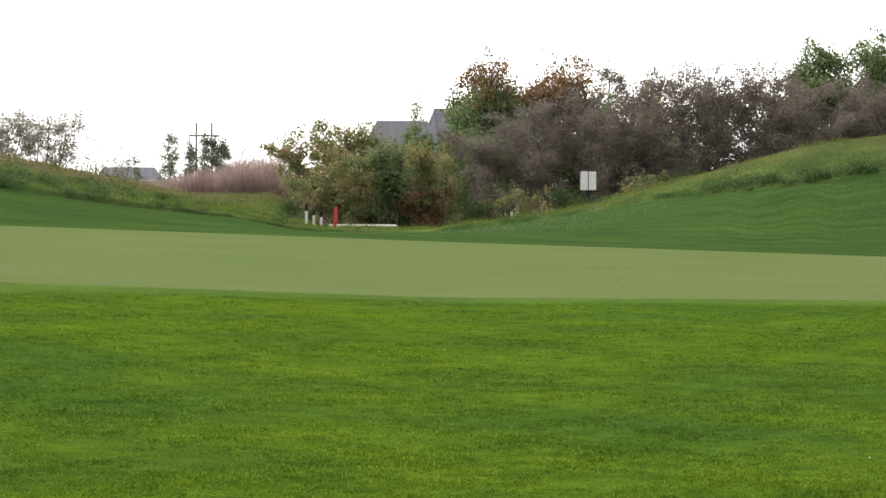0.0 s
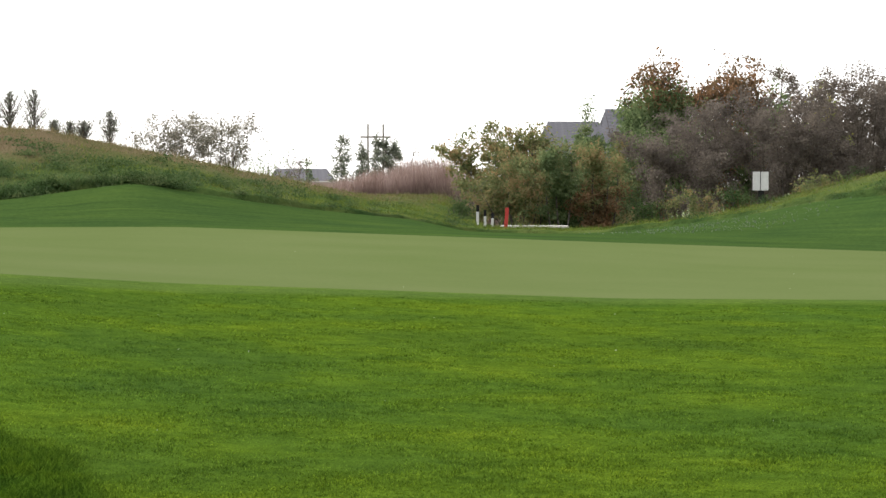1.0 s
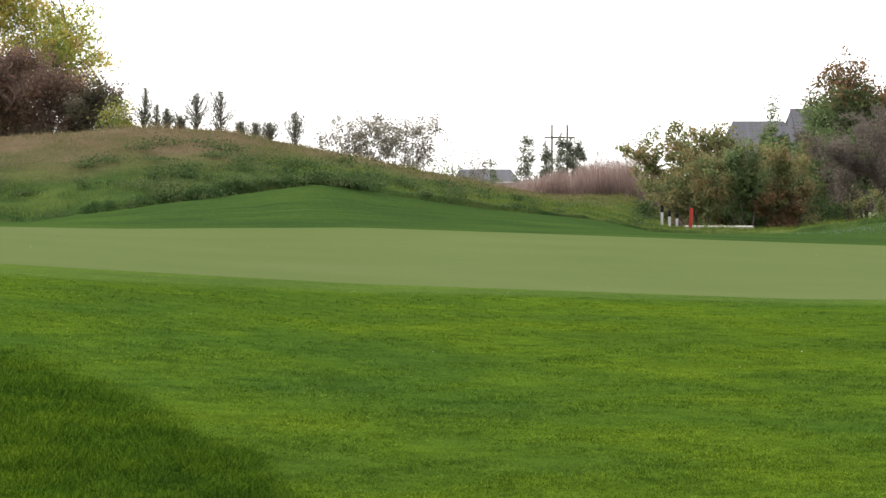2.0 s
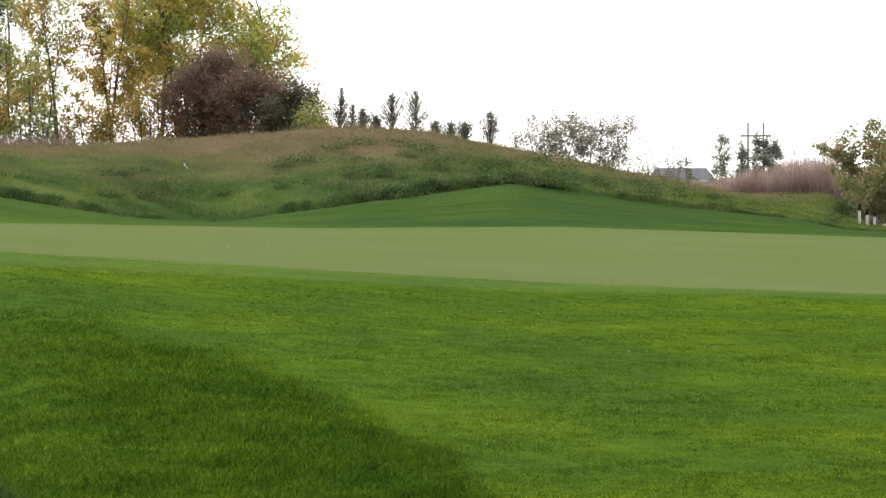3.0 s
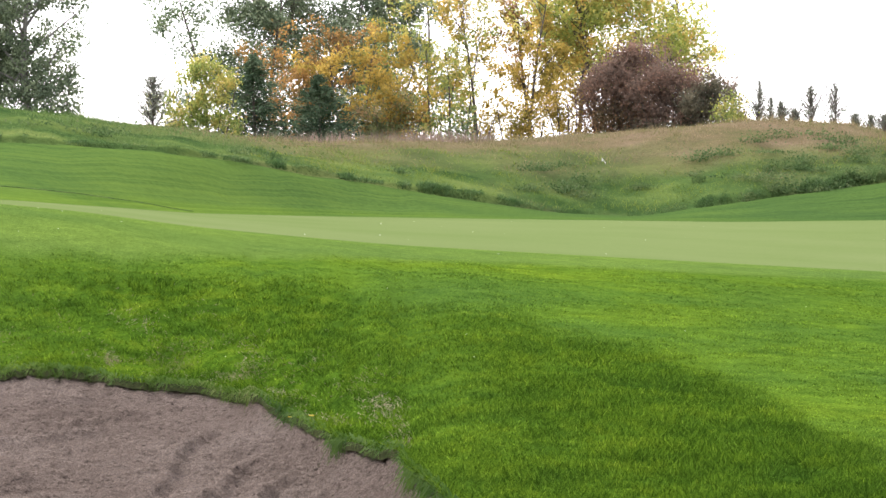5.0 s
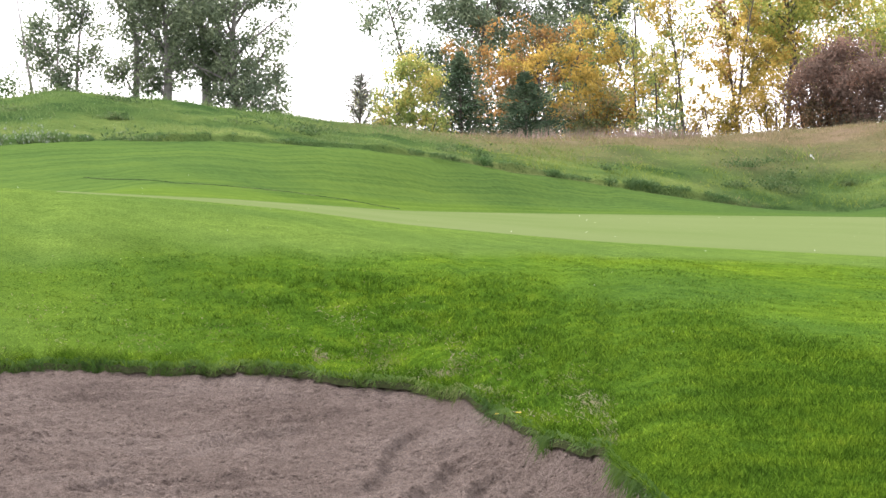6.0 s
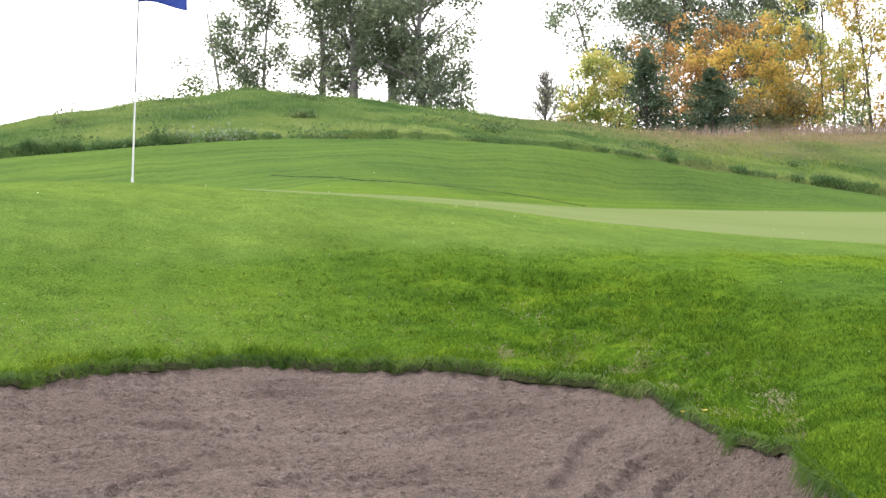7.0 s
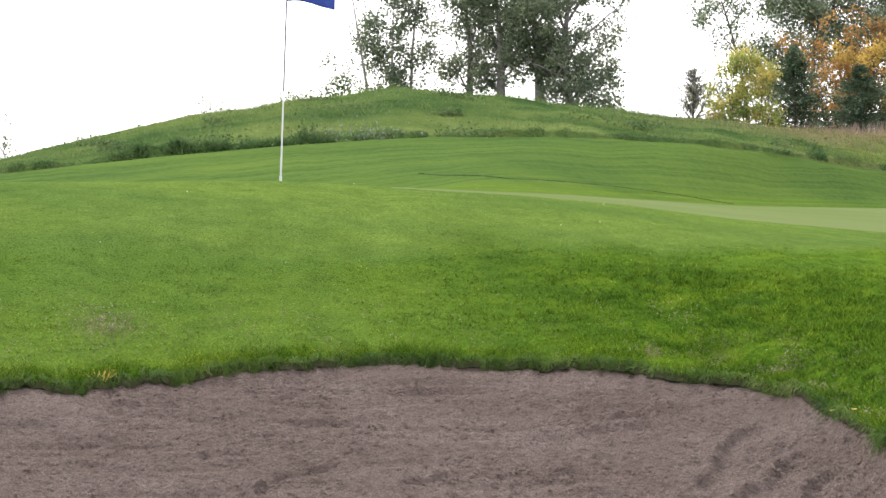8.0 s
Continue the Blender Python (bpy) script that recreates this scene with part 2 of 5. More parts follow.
M_SLOPE, M_TURF, M_BLADE, M_GREEN, M_BANK, M_SAND = slope_turf(), grass_ground(), grass_blades(), green_turf(), bank_turf(), sand_mat()
# dark green-brown for the low face of the bunker's lip
M_LIP_FACE = plain("dark_lip_face", (0.018, 0.022, 0.010), (0.045, 0.050, 0.022), 30, 0.95, 0.6, 0.0)
# darker than the sand, so the crumbs stand in for shaded pits
M_CLOD = plain("dark_sand_crumbs", (0.066, 0.051, 0.043), (0.118, 0.093, 0.079), 9, 0.95, 0, 0.0)
M_FAR = plain("far_field_grass", (0.07, 0.11, 0.03), (0.13, 0.15, 0.06), 0.05, 0.9, 0)
LEAF = {
    "green": leaf_mat("green_leaves", [(0.1, (0.072, 0.108, 0.048)), (0.5, (0.122, 0.168, 0.072)), (0.9, (0.200, 0.238, 0.106))], 0.45),
    "dark": leaf_mat("dark_green_leaves", [(0.1, (0.076, 0.106, 0.062)), (0.5, (0.128, 0.166, 0.100)), (0.9, (0.225, 0.260, 0.155))]),
    "olive": leaf_mat("olive_and_orange_leaves", [(0.1, (0.098, 0.128, 0.056)), (0.4, (0.164, 0.182, 0.074)), (0.65, (0.215, 0.190, 0.090)), (0.95, (0.310, 0.205, 0.104))], 0.45),
    "lime": leaf_mat("yellow_green_leaves", [(0.1, (0.130, 0.180, 0.052)), (0.5, (0.260, 0.285, 0.076)), (0.9, (0.450, 0.350, 0.098))], 0.45),
    "gold_green": leaf_mat("turning_green_and_gold_leaves", [(0.1, (0.200, 0.255, 0.070)), (0.45, (0.350, 0.385, 0.095)), (0.75, (0.520, 0.440, 0.115)), (0.95, (0.640, 0.400, 0.110))], 0.6),
    "yellow": leaf_mat("yellow_leaves", [(0.1, (0.165, 0.150, 0.040)), (0.5, (0.330, 0.240, 0.052)), (0.9, (0.450, 0.310, 0.075))], 0.5),
    "orange": leaf_mat("orange_leaves", [(0.1, (0.110, 0.088, 0.036)), (0.45, (0.235, 0.140, 0.050)), (0.8, (0.345, 0.195, 0.062)), (1.0, (0.400, 0.240, 0.075))], 0.45),
    "red": leaf_mat("rusty_red_leaves", [(0.1, (0.096, 0.082, 0.046)), (0.5, (0.178, 0.112, 0.062)), (0.9, (0.265, 0.145, 0.078))], 0.45),
    "purple": leaf_mat("dull_purple_leaves", [(0.1, (0.110, 0.095, 0.083)), (0.5, (0.147, 0.125, 0.106)), (0.9, (0.196, 0.165, 0.137))], 0.5),
    "umber": leaf_mat("dark_umber_leaves", [(0.1, (0.080, 0.078, 0.056)), (0.5, (0.122, 0.110, 0.074)), (0.9, (0.178, 0.150, 0.094))], 0.45),
    "maroon": leaf_mat("dark_maroon_leaves", [(0.1, (0.104, 0.078, 0.062)), (0.5, (0.156, 0.106, 0.082)), (0.9, (0.230, 0.140, 0.098))], 0.45),
    "spruce": leaf_mat("spruce_needles", [(0.1, (0.032, 0.057, 0.032)), (0.5, (0.059, 0.091, 0.050)), (0.9, (0.105, 0.142, 0.079))], 0.1),
    "weed": leaf_mat("weed_leaves", [(0.1, (0.030, 0.058, 0.020)), (0.5, (0.056, 0.092, 0.031)), (0.9, (0.102, 0.130, 0.052))]),
    "fescue": leaf_mat("dry_fescue_stalks", [(0.1, (0.094, 0.101, 0.035)), (0.5, (0.156, 0.129, 0.067)), (0.9, (0.211, 0.156, 0.101))]),
    "seed": leaf_mat("dull_pink_seed_heads", [(0.1, (0.110, 0.088, 0.062)), (0.5, (0.165, 0.125, 0.100)), (0.9, (0.220, 0.165, 0.140))]),
    "rush": leaf_mat("pinkish_dry_reeds", [(0.1, (0.189, 0.132, 0.112)), (0.5, (0.270, 0.196, 0.171)), (0.9, (0.356, 0.274, 0.245))]),
    "bank": leaf_mat("bank_grass_blades", [(0.05, (0.038, 0.070, 0.014)), (0.4, (0.084, 0.122, 0.020)), (0.75, (0.132, 0.160, 0.028)), (1.0, (0.160, 0.172, 0.050))]),
    "mound": leaf_mat("mound_grass_blades", [(0.05, (0.034, 0.068, 0.020)), (0.4, (0.066, 0.110, 0.032)), (0.75, (0.098, 0.140, 0.043)), (1.0, (0.132, 0.158, 0.066))]),
    "tussock": leaf_mat("tall_tussock_blades", [(0.05, (0.030, 0.064, 0.020)), (0.5, (0.058, 0.102, 0.032)), (0.95, (0.100, 0.142, 0.052))]),
    "pale": leaf_mat("pale_underside_leaves", [(0.1, (0.150, 0.142, 0.112)), (0.5, (0.235, 0.220, 0.180)), (0.9, (0.340, 0.315, 0.265))]),
    "silver": leaf_mat("silvery_weed_leaves", [(0.1, (0.074, 0.104, 0.066)), (0.5, (0.110, 0.142, 0.098)), (0.9, (0.165, 0.190, 0.142))]),
    "edge": leaf_mat("bunker_edge_blades", [(0.05, (0.022, 0.050, 0.008)), (0.45, (0.044, 0.086, 0.013)), (0.85, (0.078, 0.122, 0.020)), (1.0, (0.125, 0.145, 0.048))]),
    "straw": leaf_mat("straw_bits", [(0.1, (0.090, 0.085, 0.040)), (0.5, (0.160, 0.140, 0.085)), (0.9, (0.230, 0.200, 0.140))]),
    "aspen": leaf_mat("grey_green_aspen_leaves", [(0.1, (0.084, 0.110, 0.070)), (0.5, (0.128, 0.160, 0.098)), (0.9, (0.195, 0.228, 0.130))], 0.45),
    # leaf green paled by distance haze, which is mixed into the colour
    "haze": leaf_mat("haze_tinted_leaves", [(0.1, (0.130, 0.142, 0.115)), (0.5, (0.180, 0.192, 0.152)), (0.9, (0.240, 0.250, 0.195))], 0.45),
}
M_BARK = plain("grey_brown_bark", (0.045, 0.036, 0.030), (0.110, 0.095, 0.082), 9, 0.9, 0.6)
M_PALE = plain("pale_aspen_bark", (0.120, 0.110, 0.095), (0.270, 0.255, 0.230), 7, 0.85, 0.4)
M_GREY = plain("grey_aspen_bark", (0.085, 0.078, 0.072), (0.190, 0.178, 0.165), 5, 0.9, 0.5)
M_WHITE = plain("white_paint", (0.422, 0.422, 0.409), (0.508, 0.508, 0.496), 9, 0.5, 0.05)
# the white pole's upper part, darkened as if shaded against the sky
M_POLE = plain("shaded_pole_grey", (0.11, 0.115, 0.125), (0.14, 0.145, 0.155), 9, 0.5, 0.05)
M_BLACK = plain("black_paint", (0.008, 0.008, 0.009), (0.018, 0.018, 0.018), 9, 0.7, 0.05, 0.1)
M_RED = plain("red_paint", (0.294, 0.021, 0.017), (0.406, 0.042, 0.032), 9, 0.5, 0.05)
M_CONC = plain("pale_concrete", (0.252, 0.240, 0.222), (0.348, 0.336, 0.312), 4, 0.9, 0.2)
M_TIMBER = plain("weathered_timber", (0.10, 0.085, 0.075), (0.17, 0.15, 0.135), 5, 0.85, 0.3)
M_FLAG = plain("blue_flag_cloth", (0.037, 0.068, 0.260), (0.053, 0.090, 0.310), 12, 0.8, 0.1)
M_WALL = plain("beige_siding", (0.198, 0.174, 0.150), (0.252, 0.228, 0.198), 3, 0.8, 0.1)
M_ROOF = plain("grey_shingle", (0.085, 0.085, 0.098), (0.140, 0.137, 0.150), 3, 0.9, 0.3, 0.05)
M_GLASS = plain("dark_window_glass", (0.03, 0.035, 0.04), (0.05, 0.055, 0.06), 3, 0.1, 0, 0.5)
M_YELLOW = plain("yellow_petals", (0.330, 0.252, 0.012), (0.420, 0.330, 0.024), 30, 0.6, 0)
M_FLECK = plain("white_petals", (0.420, 0.420, 0.396), (0.510, 0.510, 0.492), 30, 0.6, 0)

# ---- the lie of the land: lines across the view as (degrees to the left, metres from the eye, height) ----
LIP = [(10.00, 11.2, 0.06), (17.50, 11.6, 0.08), (19.00, 12.0, 0.12), (19.47, 12.4, 0.17), (19.92, 13.2, 0.14), (20.35, 13.9, 0.12), (20.51, 14.7, 0.14), (20.94, 15.2, 0.12), (21.51, 15.6, 0.12), (21.85, 16.0, 0.12), (22.10, 16.5, 0.12), (22.42, 16.9, 0.14), (22.76, 17.2, 0.14), (23.21, 17.9, 0.17), (23.78, 18.5, 0.18), (24.47, 18.9, 0.20), (25.32, 19.1, 0.20), (26.18, 19.3, 0.21), (26.80, 19.8, 0.24), (27.39, 20.0, 0.26), (29.28, 20.3, 0.24), (32.27, 20.4, 0.28), (34.44, 20.1, 0.28), (35.81, 19.8, 0.24), (37.18, 19.6, 0.23), (37.86, 19.3, 0.20), (39.54, 19.5, 0.24), (42.00, 18.0, 0.21), (43.00, 14.0, 0.12)]
FRONT = [(-8.9, 38.0, 0.11), (0.0, 37.0, 0.14), (8.9, 36.0, 0.36), (18.1, 34.0, 0.75), (20.8, 32.5, 0.89), (24.7, 30.7, 1.14), (26.9, 30.0, 1.32), (29.2, 29.2, 1.45), (31.6, 28.5, 1.54), (32.7, 28.3, 1.58), (33.8, 28.0, 1.62), (36.1, 28.0, 1.64), (39.5, 28.0, 1.66)]
REAR = [(-8.9, 62.0, 0.12), (0.0, 60.0, 0.42), (8.9, 60.0, 0.73), (13.7, 59.0, 0.72), (17.3, 57.0, 0.82), (21.9, 54.0, 0.96), (24.8, 47.0, 1.12), (25.9, 44.0, 1.23), (28.2, 36.5, 1.41), (30.4, 30.5, 1.51), (31.6, 28.6, 1.55), (32.7, 28.4, 1.59), (33.8, 28.1, 1.63), (39.5, 28.1, 1.66)]
MOW = [(-8.9, 68.0, 2.03), (-6.3, 68.0, 1.58), (-4.2, 74.0, 1.30), (-2.5, 80.0, 0.79), (-0.2, 88.0, 0.22), (1.4, 94.0, 0.02), (2.8, 94.0, 0.05), (4.0, 85.0, 0.60), (6.1, 78.0, 0.97), (7.8, 72.0, 1.31), (9.7, 70.0, 1.71), (11.9, 68.0, 1.36), (14.7, 66.0, 0.93), (15.6, 66.0, 0.76), (17.3, 64.0, 0.89), (20.5, 60.0, 1.49), (23.6, 56.0, 2.02), (25.3, 53.0, 2.24), (28.2, 50.0, 2.38), (31.5, 47.0, 2.34), (33.8, 46.0, 2.22), (36.1, 46.0, 2.09), (39.5, 46.0, 1.83)]
CREST = [(-8.9, 76.0, 3.06), (-7.0, 77.0, 2.66), (-4.2, 82.0, 1.60), (-2.5, 87.0, 0.89), (-0.2, 98.0, 0.15), (1.4, 110.0, -0.15), (2.6, 112.0, -0.10), (3.3, 125.0, 1.25), (5.1, 122.0, 1.20), (6.7, 100.0, 1.86), (7.8, 88.0, 2.13), (9.7, 82.0, 2.66), (11.8, 80.0, 3.20), (13.2, 80.0, 3.29), (15.8, 80.0, 3.00), (18.5, 78.0, 2.70), (21.9, 76.0, 2.62), (25.3, 72.0, 3.00), (27.0, 66.0, 3.17), (30.4, 62.0, 3.52), (31.5, 60.0, 3.56), (32.6, 60.0, 3.45), (34.9, 60.0, 3.13), (37.2, 60.0, 2.75), (39.5, 60.0, 2.15)]
LONG = [(9.5, 12.0), (10.3, 13.5), (13.0, 17.0), (15.3, 20.5), (18.0, 22.5), (22.0, 24.5), (28.0, 25.0), (40.0, 25.0)]

COLLAR = [(31.06, 39.3), (30.14, 38.9), (29.22, 39.1), (28.08, 41.4), (26.94, 44.0), (25.8, 46.2), (24.67, 47.9)]

AZ = np.arange(-14.0, 45.001, 0.1)  # the part of the land that comes into view


def eased(line, col, az, width=0.5):
    """A line's value over the directions az, with its corners rounded."""
    a, v = [p[0] for p in line], [p[col] for p in line]
    k = np.arange(-3, 4) / 3.0 * width
    w = np.exp(-(k / width) ** 2 * 2)
    return sum(wi * np.interp(az + ki, a, v) for wi, ki in zip(w, k)) / w.sum()


def ragged(az, step, size, seed):
    """A crooked line: random offsets every `step` degrees, eased between."""
    k = np.arange(-16, 48, step)
    v = np.random.default_rng(seed).uniform(-size, size, len(k))
    i = np.clip(((az + 16) / step).astype(int), 0, len(k) - 2)
    u = np.clip((az + 16) / step - i, 0, 1)
    u = u * u * (3 - 2 * u)
    return v[i] * (1 - u) + v[i + 1] * u


def lay(az):
    """Distances and heights of the land's lines at directions az: arrays of shape (lines, len(az))."""
    az = np.asarray(az, float)
    lip_r, lip_z = eased(LIP, 1, az, 0.06), eased(LIP, 2, az, 0.2)
    inner_r = eased(LIP, 1, az, 0.8)
    inner_z = eased(LIP, 2, az, 0.8)
    lip_r = lip_r + ragged(az, 0.45, 0.04, 1) + ragged(az, 0.13, 0.08, 2)
    inside = np.clip((az - 19.5) / 0.4, 0, 1) * np.clip((43 - az) / 1.0, 0, 1)
    lip_z = lip_z + inside * (ragged(az, 0.5, 0.022, 3) + ragged(az, 0.16, 0.014, 25))
    near_r = lip_r - 0.05 - inside * (lip_r - 9.0)
    fr, fz = eased(FRONT, 1, az, 0.8), eased(FRONT, 2, az, 0.8)
    rr, rz = eased(REAR, 1, az, 0.8), eased(REAR, 2, az, 0.8)
    rr = np.maximum(rr, fr + 0.15)
    mr, mz = eased(MOW, 1, az, 0.5), eased(MOW, 2, az, 0.5)
    cr, cz = eased(CREST, 1, az, 0.5), eased(CREST, 2, az, 0.5)
    one = np.ones_like(az)
    back_r = np.maximum(inner_r + 0.9, lip_r + 0.35)  # the turf behind the bunker's ragged edge lies even
    back_z = inner_z + 0.045 + (fz - inner_z - 0.045) * (back_r - inner_r) / (fr - inner_r)
    ease = np.clip((az - 29) / 6, 0, 1)
    hollow = ease * ease * (3 - 2 * ease) * 0.5  # the land dips behind the raised edge by the flag
    step = np.clip(0.10 + 0.10 * np.clip(1 - np.abs(az - 10.6) / 2.2, 0, 1) + ragged(az, 1.1, 0.10, 4) + ragged(az, 0.3, 0.05, 5), 0.0, 0.25)  # the unmown grass stands higher
    even = mr
    mr = mr + ragged(az, 0.8, 0.35, 6) + ragged(az, 0.25, 0.15, 7)
    cz = cz + ragged(az, 0.9, 0.03, 8)
    slope = (mz - rz) / (even - rr)
    rs = [0.002 * one, near_r, lip_r, lip_r + 0.03, back_r, fr, rr, rr + 0.25 * (even - rr), even - 0.6, mr, mr + 0.25, cr, cr + 8, cr + 25, cr + 60, 400 * one, 4000 * one]
    zs = [0 * one, 0.03 * one, lip_z, lip_z + 0.045 * inside, back_z, fz, rz, rz + 0.10 * (mz - rz) - hollow, mz - 0.6 * slope, mz - step * 0.3, mz + step * 0.7, cz, cz - 0.35,
          np.maximum(cz - 0.9, 0), 0 * one, 0 * one, 0 * one]
    return np.array(rs), np.array(zs), inside


def slopes(r, z):
    """Slopes that carry a profile smoothly through its points without overshoot."""
    h, d = np.diff(r, axis=0), np.diff(z, axis=0) / np.maximum(np.diff(r, axis=0), 1e-6)
    m = np.zeros_like(z)
    same = d[1:] * d[:-1] > 0
    m[1:-1] = np.where(same, 2 * d[1:] * d[:-1] / np.where(same, d[1:] + d[:-1], 1), 0)
    m[0], m[-1] = d[0], 0
    return m


def hermite(r0, r1, z0, z1, m0, m1, s):
    h = r1 - r0
    return ((1 + 2 * s) * (1 - s) ** 2 * z0 + s * (1 - s) ** 2 * h * m0 + s * s * (3 - 2 * s) * z1 - s * s * (1 - s) * h * m1)


def waves(x, y):
    """Small swells of the ground, in metres."""
    return 0.5 * (np.sin(x * 0.9 + 0.6 * np.sin(y * 0.7)) * np.sin(y * 0.55 + 1.1 * np.sin(x * 0.37)) + 0.5 * np.sin(x * 2.3 + y * 0.4) * np.sin(y * 1.7 - x * 0.6))


def profile(az):
    r, z, inside = lay(az)
    m = slopes(r, z)
    # the lip is a break: the turf runs on from its top
    m[2] = 0
    m[3] = (z[4] - z[3]) / (r[4] - r[3])
    m[8] = (z[8] - z[7]) / (r[8] - r[7])
    m[9] = m[8] * 0.5
    m[10] = (z[11] - z[10]) / (r[11] - r[10])
    return r, z, m, inside


def dip(s, inside, depth=0.30):
    """How far the sand lies under the straight line from its near edge to its far edge."""
    return inside * depth * np.sin(np.pi * np.clip(s, 0, 1) ** 1.6) ** 0.8


def height(az, dist):
    """The ground's height at directions az (degrees) and distances."""
    az, dist = np.atleast_1d(np.asarray(az, float)), np.atleast_1d(np.asarray(dist, float))
    r, z, m, inside = profile(az)
    out = np.zeros_like(dist)
    for i in range(len(r) - 1):
        sel = (dist >= r[i]) & (dist < r[i + 1])
        if sel.any():
            s = (dist[sel] - r[i][sel]) / np.maximum(r[i + 1][sel] - r[i][sel], 1e-6)
            out[sel] = hermite(r[i][sel], r[i + 1][sel], z[i][sel], z[i + 1][sel], m[i][sel], m[i + 1][sel], s)
            if i == 1:
                out[sel] -= dip(s, inside[sel])
            if i == 4:
                out[sel] += lumps(az[sel], dist[sel], s)
            if i in (10, 11):
                x, y = -dist[sel] * np.sin(np.radians(az[sel])), dist[sel] * np.cos(np.radians(az[sel]))
                out[sel] += (0.11 * waves(x, y) + 0.08 * waves(x * 2.1, y * 2.4)) * np.sin(np.pi * s)
    return out


def place(az, dist, up=0.0):
    a = radians(az)
    return Vector((-dist * math.sin(a), dist * math.cos(a), float(height(az, dist)[0]) + up))


def fast_mesh(name, verts, faces):
    """A mesh from arrays: verts (n, 3), faces (m, 3 or 4)."""
    me = bpy.data.meshes.new(name)
    k = faces.shape[1]
    me.vertices.add(len(verts))
    me.vertices.foreach_set("co", verts.astype(np.float32).ravel())
    me.loops.add(faces.size)
    me.loops.foreach_set("vertex_index", faces.astype(np.int32).ravel())
    me.polygons.add(len(faces))
    me.polygons.foreach_set("loop_start", np.arange(0, faces.size, k, dtype=np.int32))
    me.update(calc_edges=True)
    me.validate()
    return me


def set_long(me, values):
    at = me.attributes.new("long", "FLOAT", "POINT")
    at.data.foreach_set("value", values.astype(np.float32))


def set_field(me, name, values):
    at = me.attributes.new(name, "FLOAT", "POINT")
    at.data.foreach_set("value", values.astype(np.float32))


def longness(az, dist):
    """1 where the turf round the bunker is left longer, 0 where it is mown short."""
    edge = np.interp(az, [p[0] for p in LONG], [p[1] for p in LONG], left=0)
    x = np.clip((edge - dist) / 2.4 + 0.5 + ragged(az, 0.9, 0.30, 21) + 0.15 * waves(az * 1.3, dist * 1.9), 0, 1)
    x = x * x * (3 - 2 * x) * np.clip((dist - 7) / 3, 0, 1) * np.interp(az, [9, 17, 20, 22.5, 26, 28.5, 31, 40], [1, 0.95, 0.75, 1, 1, 0.75, 0.3, 0.1])
    lush = np.clip(1.15 - (dist - eased(LIP, 1, az, 0.06)) / 0.55 + ragged(az, 0.3, 0.5, 26), 0, 1) * np.clip((az - 19.5) / 0.5, 0, 1) * np.clip((43 - az) / 0.5, 0, 1) * np.clip((dist - 10) / 1.5, 0, 1)
    return np.maximum(x, lush)  # uncut along the bunker's edge


def fringe(az, dist, front):
    """1 on the close-cut surround of the putting green, which is widest by the flag."""
    wide = np.interp(az, [-9, 5, 14, 22, 30, 40], [1.2, 1.5, 3.0, 4.2, 4.6, 4.6])
    x = np.clip((dist - front + wide) / 1.6 + 0.5 + 0.2 * waves(az * 1.1, dist * 1.5), 0, 1)
    dry = np.clip((az - 27.5) / 6, 0, 1) * np.clip(0.55 + 0.35 * waves(az * 0.9, dist * 0.8), 0, 0.85) * np.clip((dist - 11) / 5, 0, 1) * np.clip((60 - az) / 10, 0, 1)  # thin, pale turf beyond the bunker
    return np.maximum(x * x * (3 - 2 * x), dry)


def trodden(az, dist):
    """1 along the middle of a worn hollow that follows the bunker's edge."""
    worn = np.clip((az - 20.3) / 1.2, 0, 1) * np.clip((26.8 - az) / 1.6, 0, 1)
    return worn * np.exp(-((dist - eased(LIP, 1, az, 0.8) - 1.3 - 0.3 * np.sin(az * 2.3)) / 0.5) ** 2)


def lumps(az, dist, s):
    """Uneven turf between the bunker and the green: mower ruts and old settled sods."""
    x, y = -dist * np.sin(np.radians(az)), dist * np.cos(np.radians(az))
    ruts = 0.024 * np.clip((az - 21) / 6, 0, 1) * (waves(az * 0.5, dist * 5.5) + 0.5 * waves(az * 1.4 + 2, dist * 10.0)) * np.sin(np.pi * s) ** 0.5 * (1 - np.clip((s - 0.55) / 0.2, 0, 1))
    return ruts - 0.13 * trodden(az, dist) + (0.022 * waves(x * 1.5, y * 1.9) + 0.012 * waves(x * 3.7 + 2, y * 4.3)) * np.sin(np.pi * s) ** 0.5 * (1 - 0.7 * np.clip((s - 0.6) / 0.3, 0, 1))


def dryness(az, dist, r):
    """How brown the unmown grass is: the mound's top has dried, its foot and the outer mounds are green."""
    s = (dist - r[10]) / (r[11] - r[10])
    part_ = np.interp(az, [-9, -4, 1, 4, 8, 12, 18, 23, 27], [0.3, 0.25, 0.15, 0.5, 0.75, 1, 1, 0.7, 0.0])
    x, y = -dist * np.sin(np.radians(az)), dist * np.cos(np.radians(az))
    d = np.clip((s - 0.48) * 3.0 + 0.5 + 0.7 * waves(x * 0.5, y * 0.6), 0, 1)
    d = np.maximum(d, np.clip(0.05 + 0.5 * waves(x * 0.9 + 4, y * 0.8), 0, 0.35))
    return np.clip(d * part_, 0, 1)


